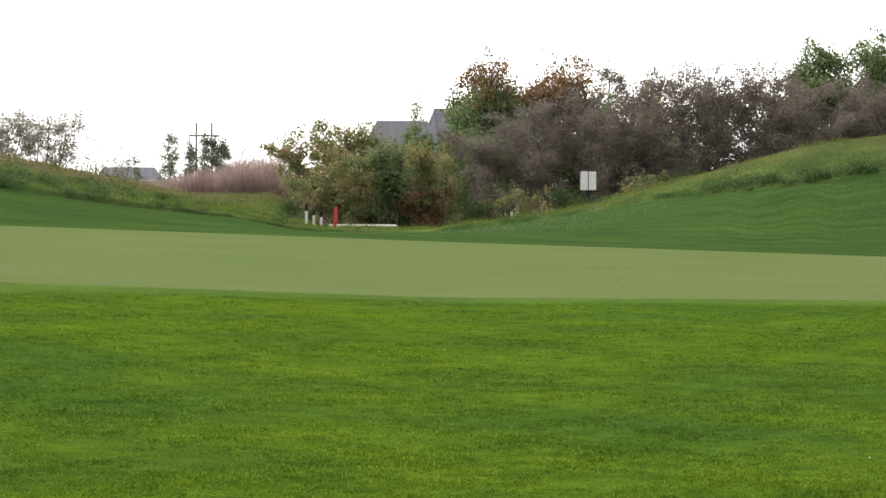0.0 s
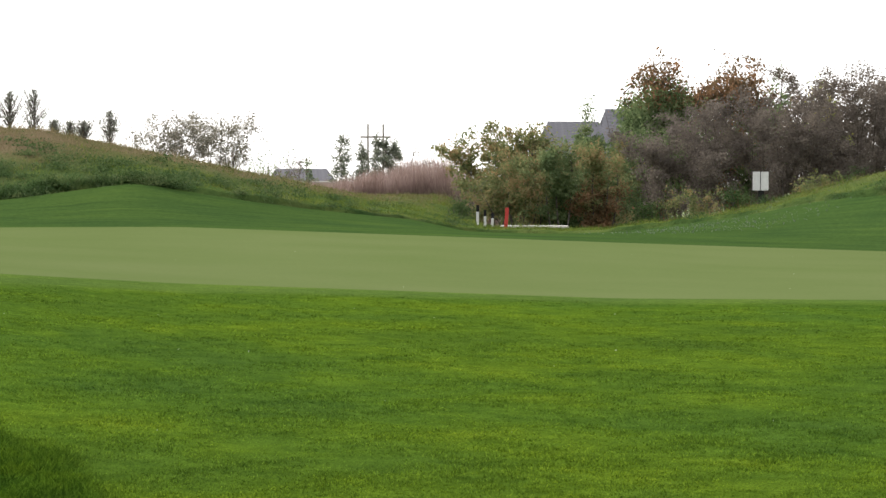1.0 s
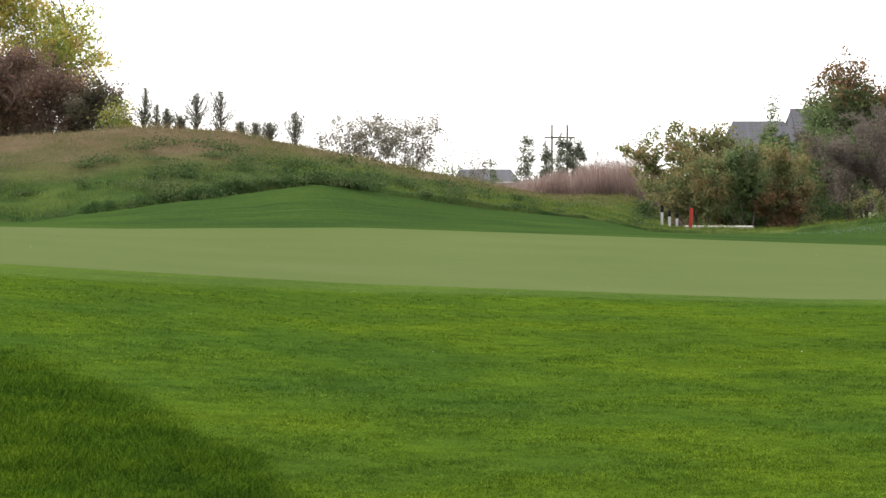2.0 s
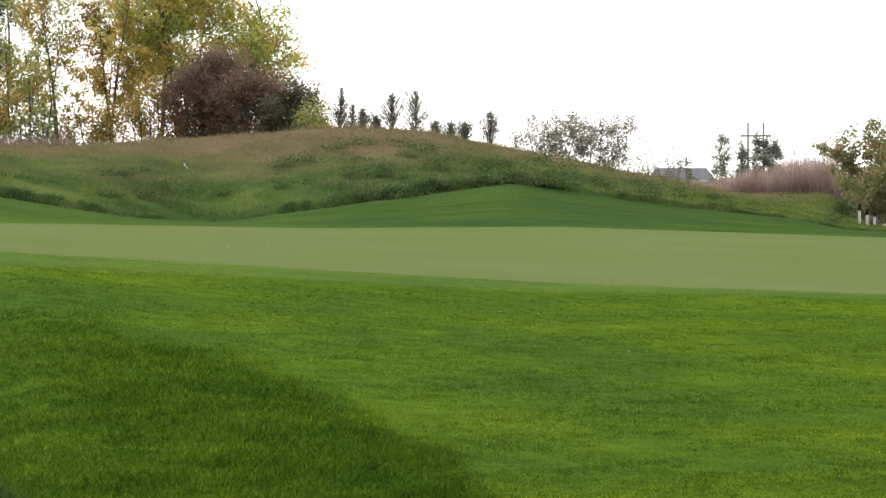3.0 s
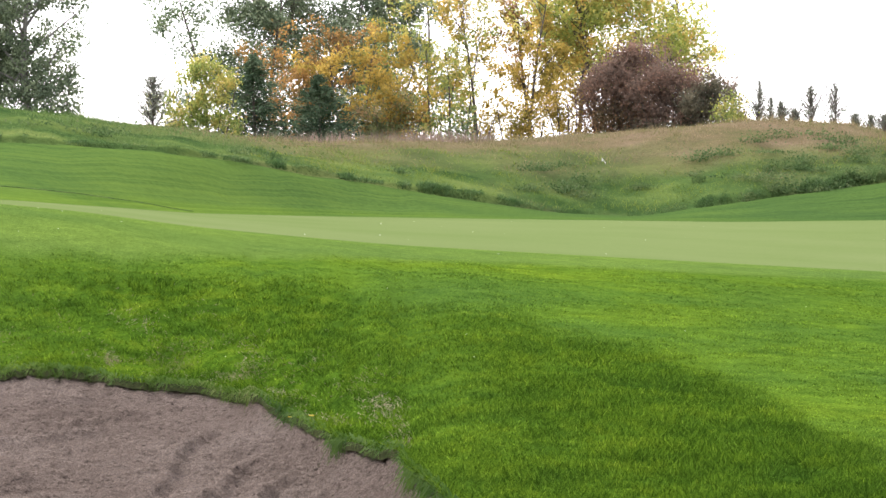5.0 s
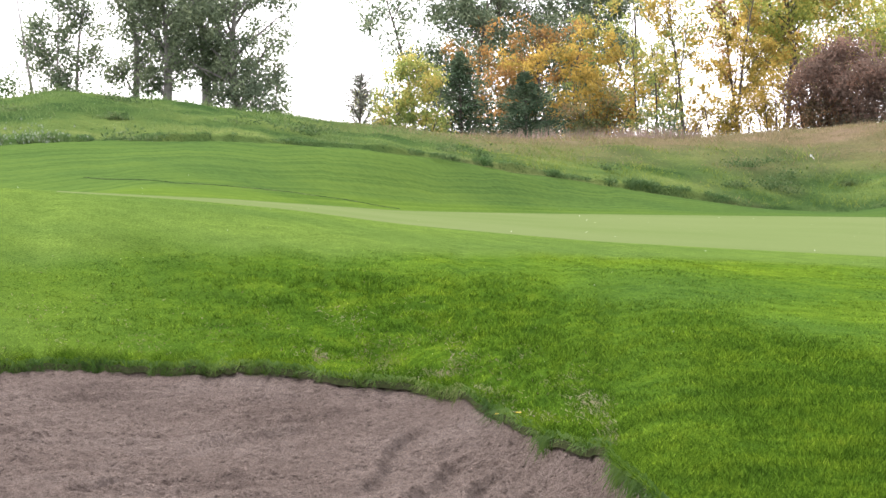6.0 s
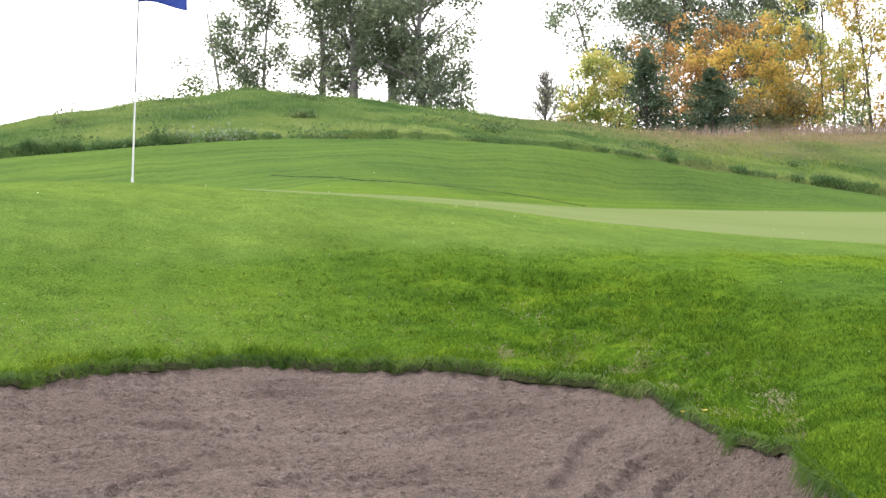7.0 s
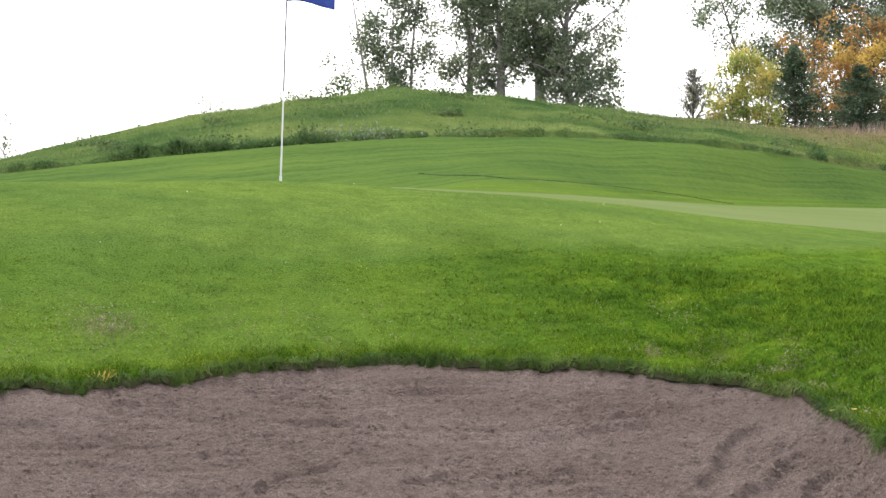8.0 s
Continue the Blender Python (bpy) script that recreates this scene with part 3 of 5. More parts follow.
# ---- the ground, one sheet from the camera to the horizon; the sand and the putting green lie in it ----
def sand_sheet():
    """The bunker's floor and face: swells, crumbs and the furrows that a rake left."""
    az = np.arange(19.4, 43.0, 0.08)
    r, z, m, inside = profile(az)
    smooth, level = eased(LIP, 1, az, 0.2), eased(LIP, 2, az, 0.4)
    n = 240
    V = np.zeros((n + 1, len(az), 3))
    for k in range(n + 1):
        s = (k / n) ** 0.62
        w = s ** 10
        edge = r[2] * w + smooth * (1 - w) + 0.14 * w
        rr = r[1] + (edge - r[1]) * s
        zz = 0.03 + (z[2] * w + level * (1 - w) - 0.03 + 0.02 * w) * (s * s * (3 - 2 * s)) - dip(np.full_like(az, s), inside)
        V[k] = np.stack([-rr * np.sin(np.radians(az)), rr * np.cos(np.radians(az)), zz], -1)
    fade = np.linspace(0, 1, n + 1) ** 0.62
    tracks = []
    for a0, d0, a1, d1, w in ((25.75, 15.6, 24.0, 18.1, 0.060), (24.75, 15.2, 22.75, 17.0, 0.075), (23.9, 14.6, 22.3, 16.2, 0.05), (31.9, 15.6, 29.3, 16.7, 0.055), (36.0, 15.0, 32.2, 16.9, 0.05)):
        p = np.array([-d0 * math.sin(radians(a0)), d0 * math.cos(radians(a0))])
        q = np.array([-d1 * math.sin(radians(a1)), d1 * math.cos(radians(a1))])
        tracks.append((p, q - p, w))
    groove = np.zeros(V.shape[:2])
    for p, way, w in tracks:  # what is dragged out lies in a low ridge on both sides
        ln = np.hypot(*way)
        rel = V[:, :, :2] - p
        u = (rel @ way) / ln ** 2
        off = (rel @ np.array([-way[1], way[0]])) / ln + 0.06 * np.sin(u * 7)
        on = np.clip(u * 6, 0, 1) * np.clip((1 - u) * 6, 0, 1)
        groove += on * 0.85 * (0.040 * np.exp(-((off - 1.5 * w) / (0.6 * w)) ** 2) + 0.012 * np.exp(-((off + 1.6 * w) / w) ** 2) - 0.030 * np.exp(-(off / w) ** 2))
    V[:, :, 2] += groove * inside[None, :]
    for k in range(n + 1):
        if k < n * 0.35:
            continue
        for j in range(len(az)):
            x, y = V[k, j, 0], V[k, j, 1]
            big = noise.noise(Vector((x * 0.9, y * 0.9, 0)))
            rill = noise.noise(Vector((x * 1.1 + y * 0.75, (y * 0.9 - x * 0.7) * 5.0, 4)))
            crumb = noise.noise(Vector((x * 7, y * 7, 9)))
            grain = noise.noise(Vector((x * 17, y * 17, 2)))
            rough = max(0.0, noise.noise(Vector((x * 1.6, y * 1.6, 7))) + 0.35)
            V[k, j, 2] += inside[j] * (1 - fade[k] ** 25) * (0.040 * big + 0.050 * rill + (0.45 + 0.6 * rough) * (1 - 0.7 * min(abs(groove[k, j]) / 0.012, 1)) * (0.036 * max(crumb, -0.12) + 0.032 * max(grain, -0.2)))
    nr, nc = V.shape[:2]
    ij = np.arange(nr * nc).reshape(nr, nc)
    F = np.stack([ij[:-1, :-1], ij[1:, :-1], ij[1:, 1:], ij[:-1, 1:]], -1).reshape(-1, 4)
    me = fast_mesh("bunker_sand", V.reshape(-1, 3), F)
    me.materials.append(M_SAND)
    me.polygons.foreach_set("use_smooth", np.ones(len(F), bool))
    return new("bunker_sand", me)


def sand_clods(sheet):
    """Loose crumbs of sand on the bunker's face."""
    rng = np.random.default_rng(12)
    co = np.zeros(len(sheet.data.vertices) * 3, np.float32)
    sheet.data.vertices.foreach_get("co", co)
    co = co.reshape(-1, 3)
    far = np.hypot(co[:, 0], co[:, 1])
    patch = waves(co[:, 0] * 1.7, co[:, 1] * 1.7) + 0.7
    ok = np.nonzero((far > 14.0) & (rng.uniform(0, 0.9, len(co)) < np.clip(patch, 0.2, 1)))[0]
    pick = rng.choice(ok, 30000)
    size = 0.003 + 0.011 * rng.uniform(0, 1, len(pick)) ** 3
    base = co[pick] + np.stack([rng.normal(0, 0.015, len(pick)), rng.normal(0, 0.015, len(pick)), size * 0.3], -1)
    octa = np.array([(1, 0, -0.4), (-1, 0, -0.4), (0, 1, -0.4), (0, -1, -0.4), (0, 0, 0.8)])
    tri = np.array([(0, 2, 4), (2, 1, 4), (1, 3, 4), (3, 0, 4)])
    v = base[:, None, :] + octa[None] * size[:, None, None] * rng.uniform(0.6, 1.3, (len(pick), 5, 1))
    f = tri[None] + (np.arange(len(pick)) * 5)[:, None, None]
    me = fast_mesh("sand_clods", v.reshape(-1, 3), f.reshape(-1, 3))
    me.materials.append(M_CLOD)
    tagged(new("sand_clods", me), "loose crumbs and clods of pinkish-brown sand", "sand", kind="stuff")


def build_land():
    az = np.concatenate([AZ, np.arange(47, 346, 3.0)])  # once round
    look_up = np.where(az > 45, np.interp(az, [45, 346], [45, -14]), az)
    r, z, m, inside = profile(look_up)
    inside = np.where(az > 45, 0, inside)
    bands = [8, 8, 3, 12, 86, 24, 12, 28, 3, 4, 48, 14, 14, 10, 10, 10]
    rows_r, rows_z, row_band = [], [], []
    for i, n in enumerate(bands):
        for k in range(n):
            s = k / n
            rr = r[i] + (r[i + 1] - r[i]) * s
            zz = hermite(r[i], r[i + 1], z[i], z[i + 1], m[i], m[i + 1], s)
            x, y = -rr * np.sin(np.radians(az)), rr * np.cos(np.radians(az))
            if i == 1:
                zz = zz - dip(s, inside)
            if i == 4:
                zz = zz + lumps(look_up, rr, s) * (az < 45)
            if i in (10, 11):
                zz = zz + (0.11 * waves(x, y) + 0.08 * waves(x * 2.1, y * 2.4)) * math.sin(math.pi * s)
            rows_r.append(rr), rows_z.append(zz), row_band.append(i)
    rows_r.append(r[-1]), rows_z.append(z[-1])
    R, Z = np.array(rows_r), np.array(rows_z)
    a = np.radians(az)[None, :]
    V = np.stack([-R * np.sin(a), R * np.cos(a), Z], -1)
    nr, nc = R.shape
    ij = np.arange(nr * nc).reshape(nr, nc)
    right = np.roll(ij, -1, axis=1)
    F = np.stack([ij[:-1], ij[1:], right[1:], right[:-1]], -1)  # rows x columns x 4
    band = np.repeat(np.array(row_band)[:, None], nc, 1)
    col_in, col_green = (inside > 0.05)[None, :], ((r[6] - r[5]) > 0.3)[None, :] & (az < 45)[None, :]
    is_sand, is_green = (band == 1) & col_in, (band == 5) & col_green
    V = V.reshape(-1, 3)
    lng = longness(np.repeat(az[None, :], nr, 0).ravel(), R.ravel())
    lng[np.repeat(az[None, :], nr, 0).ravel() > 45] = 0
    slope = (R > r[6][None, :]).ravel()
    # on the slope, long rises to the left to carry the painted light
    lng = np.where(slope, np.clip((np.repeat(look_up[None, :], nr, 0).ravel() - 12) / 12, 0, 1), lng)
    far = R > r[9][None, :] - 0.01
    lng = np.where(far.ravel(), dryness(np.repeat(az[None, :], nr, 0), R, r).ravel(), lng)

    near = fringe(np.repeat(look_up[None, :], nr, 0), R, r[5][None, :]).ravel() * np.repeat(az[None, :] < 45.1, nr, 0).ravel()
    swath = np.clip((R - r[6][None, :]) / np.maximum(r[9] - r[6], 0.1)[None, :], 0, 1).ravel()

    def sheet(name, mask, mats, index=None):
        f = F[mask]
        used, inv = np.unique(f, return_inverse=True)
        me = fast_mesh(name, V[used], inv.reshape(f.shape))
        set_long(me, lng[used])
        set_field(me, "swath", swath[used])
        set_field(me, "fringe", near[used])
        for mt in mats:
            me.materials.append(mt)
        if index is not None:
            me.polygons.foreach_set("material_index", index[mask].astype(np.int32))
        me.polygons.foreach_set("use_smooth", np.ones(len(f), bool))
        return new(name, me)

    rest = ~(is_sand | is_green)
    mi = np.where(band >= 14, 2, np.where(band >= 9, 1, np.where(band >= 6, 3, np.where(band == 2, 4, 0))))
    g = tagged(sheet("ground", rest, [M_TURF, M_BANK, M_FAR, M_SLOPE, M_LIP_FACE], mi), "mown green grass rough rising to unmown grassy mounds", "ground", kind="structure")
    s = tagged(sand_sheet(), "raked pinkish-brown sand of a bunker with rough clods", "sand bunker", kind="structure")
    p = tagged(sheet("putting_green", is_green, [M_GREEN]), "smooth pale green close-cut putting green", "putting green", kind="structure")
    return g, s, p


ground, bunker, green = build_land()
sand_clods(bunker)


# ---- scattered grass, as stuff ----
def blades(name, az, dist, tall, wide, lean, mat, label, rng, sink=0.004, with_long=True):
    """One mesh of single blades: each a narrow triangle that stands on the ground."""
    n = len(az)
    a = np.radians(az)
    base = np.stack([-dist * np.sin(a), dist * np.cos(a), height(az, dist) - sink], -1)
    turn = rng.uniform(0, 2 * np.pi, n)
    side = np.stack([np.cos(turn), np.sin(turn), np.zeros(n)], -1) * (wide / 2)[:, None]
    tip = base + np.stack([rng.normal(0, 1, n) * lean * tall, rng.normal(0, 1, n) * lean * tall, tall], -1)
    v = np.stack([base - side, base + side, tip], 1).reshape(-1, 3)
    me = fast_mesh(name, v, np.arange(3 * n).reshape(n, 3))
    if with_long:
        set_long(me, np.repeat(longness(az, dist), 3))
        set_field(me, "fringe", np.repeat(fringe(az, dist, lay(az)[0][5]), 3))
    me.materials.append(mat)
    return tagged(new(name, me), label, "grass", kind="stuff")


def scatter(rng, n, az0, az1, r0, r1, power=1.0):
    """Directions and distances, evenly over the ground for power 1, denser near for more."""
    u = rng.uniform(0, 1, n)
    if power == 1.0:
        d = np.sqrt(r0 * r0 + u * (r1 * r1 - r0 * r0))
    else:
        d = r0 * (r1 / r0) ** u
    return rng.uniform(az0, az1, n), d


def turf_blades():
    rng = np.random.default_rng(4)
    n, per = 135000, 7
    az, d = scatter(rng, n, -10, 41, 11.5, 36, 2.0)
    keep = rng.uniform(0, 1, n) < np.clip(1.25 - d / 45, 0.2, 1)
    az, d = az[keep], d[keep]
    az, d = np.repeat(az, per), np.repeat(d, per)  # tufts
    d = d + rng.normal(0, 0.018, len(d))
    az = az + np.degrees(rng.normal(0, 0.018, len(d)) / d)
    r, z, inside = lay(az)
    keep = (d < r[5] - 0.05) & ((d > r[3]) | (inside < 0.05))
    az, d = az[keep], d[keep]
    keep = rng.uniform(0, 1, len(d)) > 0.75 * trodden(az, d) * np.clip(0.6 + 0.8 * waves(az * 9, d * 5), 0, 1)
    az, d = az[keep], d[keep]
    lg = longness(az, d)
    x, y = -d * np.sin(np.radians(az)), d * np.cos(np.radians(az))
    tuft = 0.85 + 0.5 * waves(x * 2.6, y * 2.2) + 0.45 * waves(x * 6.1 + 3, y * 5.3) + 0.5 * np.clip((az - 21) / 6, 0, 1) * waves(az * 0.8 + 5, d * 7.0)
    tall = rng.uniform(0.5, 1.35, len(d)) * (0.017 + 0.026 * lg) * np.clip(tuft, 0.3, 1.9) * (1 - 0.65 * fringe(az, d, lay(az)[0][5]))
    blades("mown_grass", az, d, tall, 0.005 + 0.0002 * d, 0.7, M_BLADE, "short bright green mown grass blades of the rough", rng)


def lip_blades():
    rng = np.random.default_rng(5)
    n = 30000
    az = rng.uniform(19.3, 41, n)
    r, z, inside = lay(az)
    tuft = np.clip(0.55 + ragged(az, 0.35, 0.6, 11) + ragged(az, 0.1, 0.4, 12), 0.05, 1.4)
    d = r[3] + 0.01 + np.abs(rng.normal(0, 0.24, n))
    keep = rng.uniform(0, 1, n) < 0.25 + tuft
    az, d, tuft = az[keep], d[keep], tuft[keep]
    tall = rng.uniform(0.015, 0.060, len(d)) * (0.6 + 0.7 * tuft)
    blades("bunker_edge_grass", az, d, tall, np.full(len(d), 0.006), 0.8, M_BLADE, "longer ragged grass along the bunker's edge", rng)
    # blades that hang down over the sand
    n = 20000
    az = rng.uniform(19.3, 41, n)
    r, z, inside = lay(az)
    tuft = np.clip(0.4 + ragged(az, 0.35, 0.6, 11) + ragged(az, 0.07, 0.5, 24), 0, 1.4)
    hang = rng.uniform(0, 1, n) < 0.15 + 0.8 * tuft
    az, tuft, r, z = az[hang], tuft[hang], r[:, hang], z[:, hang]
    n = len(az)
    a, d = np.radians(az), r[3] + 0.01
    top = np.stack([-d * np.sin(a), d * np.cos(a), z[3] + 0.01], -1)
    out = np.stack([np.sin(a), -np.cos(a), 0 * a], -1)
    along = np.stack([np.cos(a), np.sin(a), 0 * a], -1)
    fall = rng.uniform(0.0, 0.12, n) * (0.25 + tuft)
    tip = top + out * (0.03 + 0.5 * fall * rng.uniform(0.2, 1.4, n))[:, None] + along * rng.normal(0, 0.05, n)[:, None] - np.array([0, 0, 1]) * fall[:, None]
    top = top - out * rng.uniform(0, 0.12, n)[:, None] + np.array([0, 0, 1]) * rng.uniform(-0.03, 0.035, n)[:, None]
    v = np.stack([top - along * 0.004, top + along * 0.004, tip], 1).reshape(-1, 3)
    me = fast_mesh("overhanging_grass", v, np.arange(3 * n).reshape(n, 3))
    me.materials.append(LEAF["edge"])
    tagged(new("overhanging_grass", me), "grass blades hanging over the bunker's lip", "grass", kind="stuff")


def thatch():
    """Dry bits and thin, worn turf behind the bunker's edge."""
    rng = np.random.default_rng(14)
    n = 16000
    az = np.concatenate([rng.uniform(20.3, 26.5, n * 3 // 4), rng.uniform(20.3, 41, n // 4)])
    r, z, inside = lay(az)
    d = r[3] + 0.08 + rng.gamma(2.6, 0.5, len(az))
    spot = np.sin(az * 4.0 + 2 * np.sin(d * 1.3)) + 0.8 * np.sin(d * 3.7 + az) > rng.uniform(-0.6, 1.6, len(az))
    az, d = az[spot], d[spot]
    blades("dry_thatch", az, d, rng.uniform(0.004, 0.022, len(d)), np.full(len(d), 0.010), 1.6, LEAF["straw"], "dry straw-coloured bits in worn turf by the bunker", rng, 0.0, False)
    az = rng.normal(37.4, 0.10, 40)
    r, z, inside = lay(az)
    blades("yellowed_tuft", az, r[3] + np.abs(rng.normal(0.05, 0.06, 40)), rng.uniform(0.03, 0.08, 40), np.full(40, 0.007), 0.6, LEAF["yellow"], "tuft of yellowed grass on the bunker's edge", rng, 0.0, False)


def bank_blades():
    rng = np.random.default_rng(6)
    az, d = scatter(rng, 420000, -10, 41, 45, 126)
    r, z, inside = lay(az)
    s = (d - r[10]) / (r[11] + 1.5 - r[10])
    x, y = -d * np.sin(np.radians(az)), d * np.cos(np.radians(az))
    clump = np.clip(0.5 + 0.6 * waves(x * 2.3, y * 2.0) + 0.3 * waves(x * 0.7, y * 0.9), 0, 1.2)
    keep = (s > 0) & (s < 1)
    dry = dryness(az, d, r) > rng.uniform(0.1, 0.9, len(d))
    tall = rng.uniform(0.05, 0.15, len(d)) * (0.25 + 1.9 * clump * clump)
    w = 0.00024 * d
    g, b = keep & ~dry, keep & dry
    fresh = g & (az > 23 + 2 * waves(x, y))
    g &= ~fresh
    blades("bank_grass", az[g], d[g], tall[g], w[g], 0.8, LEAF["bank"], "unmown yellowish green grass on the low banks", rng, 0.01, False)
    blades("mound_grass", az[fresh], d[fresh], tall[fresh], w[fresh], 0.8, LEAF["mound"], "unmown fresh green grass on the tall mound", rng, 0.01, False)
    blades("fescue_grass", az[b], d[b], tall[b] * 1.2, w[b], 0.7, LEAF["fescue"], "dry brownish fescue on the mound's top", rng, 0.01, False)
    # the ragged edge where the mower stops
    n = 60000
    az = rng.uniform(-10, 41, n)
    r, z, inside = lay(az)
    d = r[9] + 0.05 + np.abs(rng.normal(0, 0.4, n))
    stand = np.interp(az, [-9, -6, -4, 2, 7.5, 9, 12.5, 14.5, 17.5, 20, 24, 26, 31, 32.5, 36.5, 38, 40], [0.4, 0.4, 0.1, 0.1, 0.3, 0.8, 0.75, 0.3, 0.25, 0.45, 0.45, 0.2, 0.2, 0.5, 0.55, 0.35, 0.3])
    clump = np.clip(stand * (0.55 + 1.3 * ragged(az, 0.55, 0.6, 13) + 1.2 * ragged(az, 0.17, 0.6, 14)), 0.04, 1.7)
    blades("mow_edge_grass", az, d, rng.uniform(0.06, 0.24, n) * clump, np.full(n, 0.03), 0.7, LEAF["tussock"], "dark ragged tall grass where the mown slope ends", rng, 0.01, False)


def lip_tufts():
    """Tufts of long bent stalks on the bunker's edge and a scorched patch in the turf beyond it."""
    rng = np.random.default_rng(27)
    az = np.concatenate([rng.normal(28.65, 0.13, 60), rng.normal(32.7, 0.10, 34), rng.normal(22.9, 0.10, 26), rng.normal(35.6, 0.12, 24)])
    r, z, inside = lay(az)
    blades("bent_stalks", az, r[3] + np.abs(rng.normal(0.03, 0.06, len(az))), rng.uniform(0.04, 0.13, len(az)), np.full(len(az), 0.007), 1.1, LEAF["edge"], "tufts of long bent grass stalks on the bunker's edge", rng, 0.0, False)
    az, d = rng.normal(37.4, 0.45, 900), rng.normal(21.3, 0.28, 900)
    blades("scorched_turf", az, d, rng.uniform(0.006, 0.020, 900), np.full(900, 0.010), 1.4, LEAF["straw"], "small scorched brown patch in the thin turf", rng, 0.0, False)


def silver_weeds():
    """Low silvery weeds on the mown slope and at the foot of the tall mound."""
    rng = np.random.default_rng(28)
    cents = []
    for az, s, n, w, h in ((-1.3, 0.72, 160, 1.1, 0.03), (-1.9, 0.74, 200, 1.4, 0.03), (-2.6, 0.70, 180, 1.4, 0.03), (-3.2, 0.66, 120, 1.0, 0.03), (32.1, 1.01, 150, 0.28, 0.16), (32.5, 1.01, 90, 0.3, 0.12)):
        r, z, inside = lay([az])
        d = r[6][0] + s * (r[9][0] - r[6][0])
        for k in range(n):
            a, q = az + math.degrees(rng.normal(0, w) / d), d + rng.normal(0, w * 0.8)
            cents.append(np.array(place(a, q)) + np.array([0, 0, abs(rng.normal(0, h)) + 0.01]))
    me = leaf_mesh("silver_weeds", np.array(cents), 0.055, rng, LEAF["silver"], 0.5)
    tagged(new("silver_weeds", me), "low silvery-leaved weeds in the mown slope", "weeds", kind="stuff")


def collar_edge():
    """The dark line of slightly longer grass where the green's surround meets the slope."""
    rng = np.random.default_rng(16)
    n = 2400
    az = rng.uniform(COLLAR[-1][0], COLLAR[0][0], n)
    d = np.interp(az, [p[0] for p in COLLAR[::-1]], [p[1] for p in COLLAR[::-1]]) + rng.normal(0, 0.02, n)
    blades("collar_edge_grass", az, d, rng.uniform(0.006, 0.022, n), np.full(n, 0.012), 0.5, LEAF["weed"], "thin dark line of longer grass round the green", rng, 0.0, False)


def bank_weeds():
    """Clumps of broad-leaved weeds on the foot of the banks and along the mower's edge."""
    rng = np.random.default_rng(8)
    cents = []
    spots = [(rng.uniform(9, 18), rng.uniform(0.12, 0.55)) for i in range(46)] + [(rng.uniform(3.2, 9), rng.uniform(0.0, 0.4)) for i in range(30)]
    spots += [(rng.uniform(8.6, 13.5), rng.uniform(-0.02, 0.05)) for i in range(14)] + [(rng.uniform(19, 28), rng.uniform(0.05, 0.4)) for i in range(8)]
    spots += [(rng.uniform(8.8, 12.3), rng.uniform(-0.02, 0.02)) for i in range(22)] + [(rng.uniform(28, 40), rng.uniform(0.0, 0.12)) for i in range(6)] + [(rng.uniform(-9.5, -5.5), rng.uniform(-0.02, 0.15)) for i in range(26)]
    spots += [(rng.uniform(28, 40), rng.uniform(0.3, 0.9)) for i in range(9)] + [(rng.uniform(-9.5, 20), rng.uniform(0.35, 0.7)) for i in range(10)]
    for az, s in spots:
        edge = 2.2 if 8.5 < az < 13.5 and s < 0.05 else 1.0
        r, z, inside = lay([az])
        d = r[9][0] + s * (r[11][0] - r[9][0])
        p = np.array(place(az, d))
        w, h, n = rng.uniform(0.2, 0.75), rng.uniform(0.06, 0.24) * min(edge, 1.4), int(rng.uniform(80, 320))
        u = rng.normal(0, 1, (n, 3)) * np.array([w, w, 0]) * 0.5
        u[:, 2] = np.abs(rng.normal(0, 0.6, n)) * h
        cents.append(p + u)
    me = leaf_mesh("bank_weeds", np.concatenate(cents), 0.065, rng, LEAF["weed"])
    tagged(new("bank_weeds", me), "dark green broad-leaved weeds on the grassy banks", "weeds", kind="stuff")


def reeds():
    rng = np.random.default_rng(7)
    az, d = scatter(rng, 54000, 2.4, 6.9, 121, 142)
    swell = np.interp(az, [2.4, 3.2, 4.2, 5.2, 6.0, 6.9], [2.1, 1.95, 1.5, 1.05, 0.8, 0.4]) * (1 + ragged(az, 0.25, 0.15, 15))
    blades("pink_reeds", az, d, swell * rng.uniform(0.2, 1.1, len(d)), np.full(len(d), 0.038), 0.22, LEAF["rush"], "bank of tall pinkish-brown dry reed grass", rng, 0.01, False)
    az, d = scatter(rng, 3200, 18.6, 23.4, 77, 84)
    blades("pink_grass_row", az, d, rng.uniform(0.15, 0.5, len(d)), np.full(len(d), 0.03), 0.25, LEAF["seed"], "pinkish seed heads of tall grass under the trees", rng, 0.01, False)


turf_blades()
lip_blades()
collar_edge()
lip_tufts()
thatch()
bank_blades()
reeds()


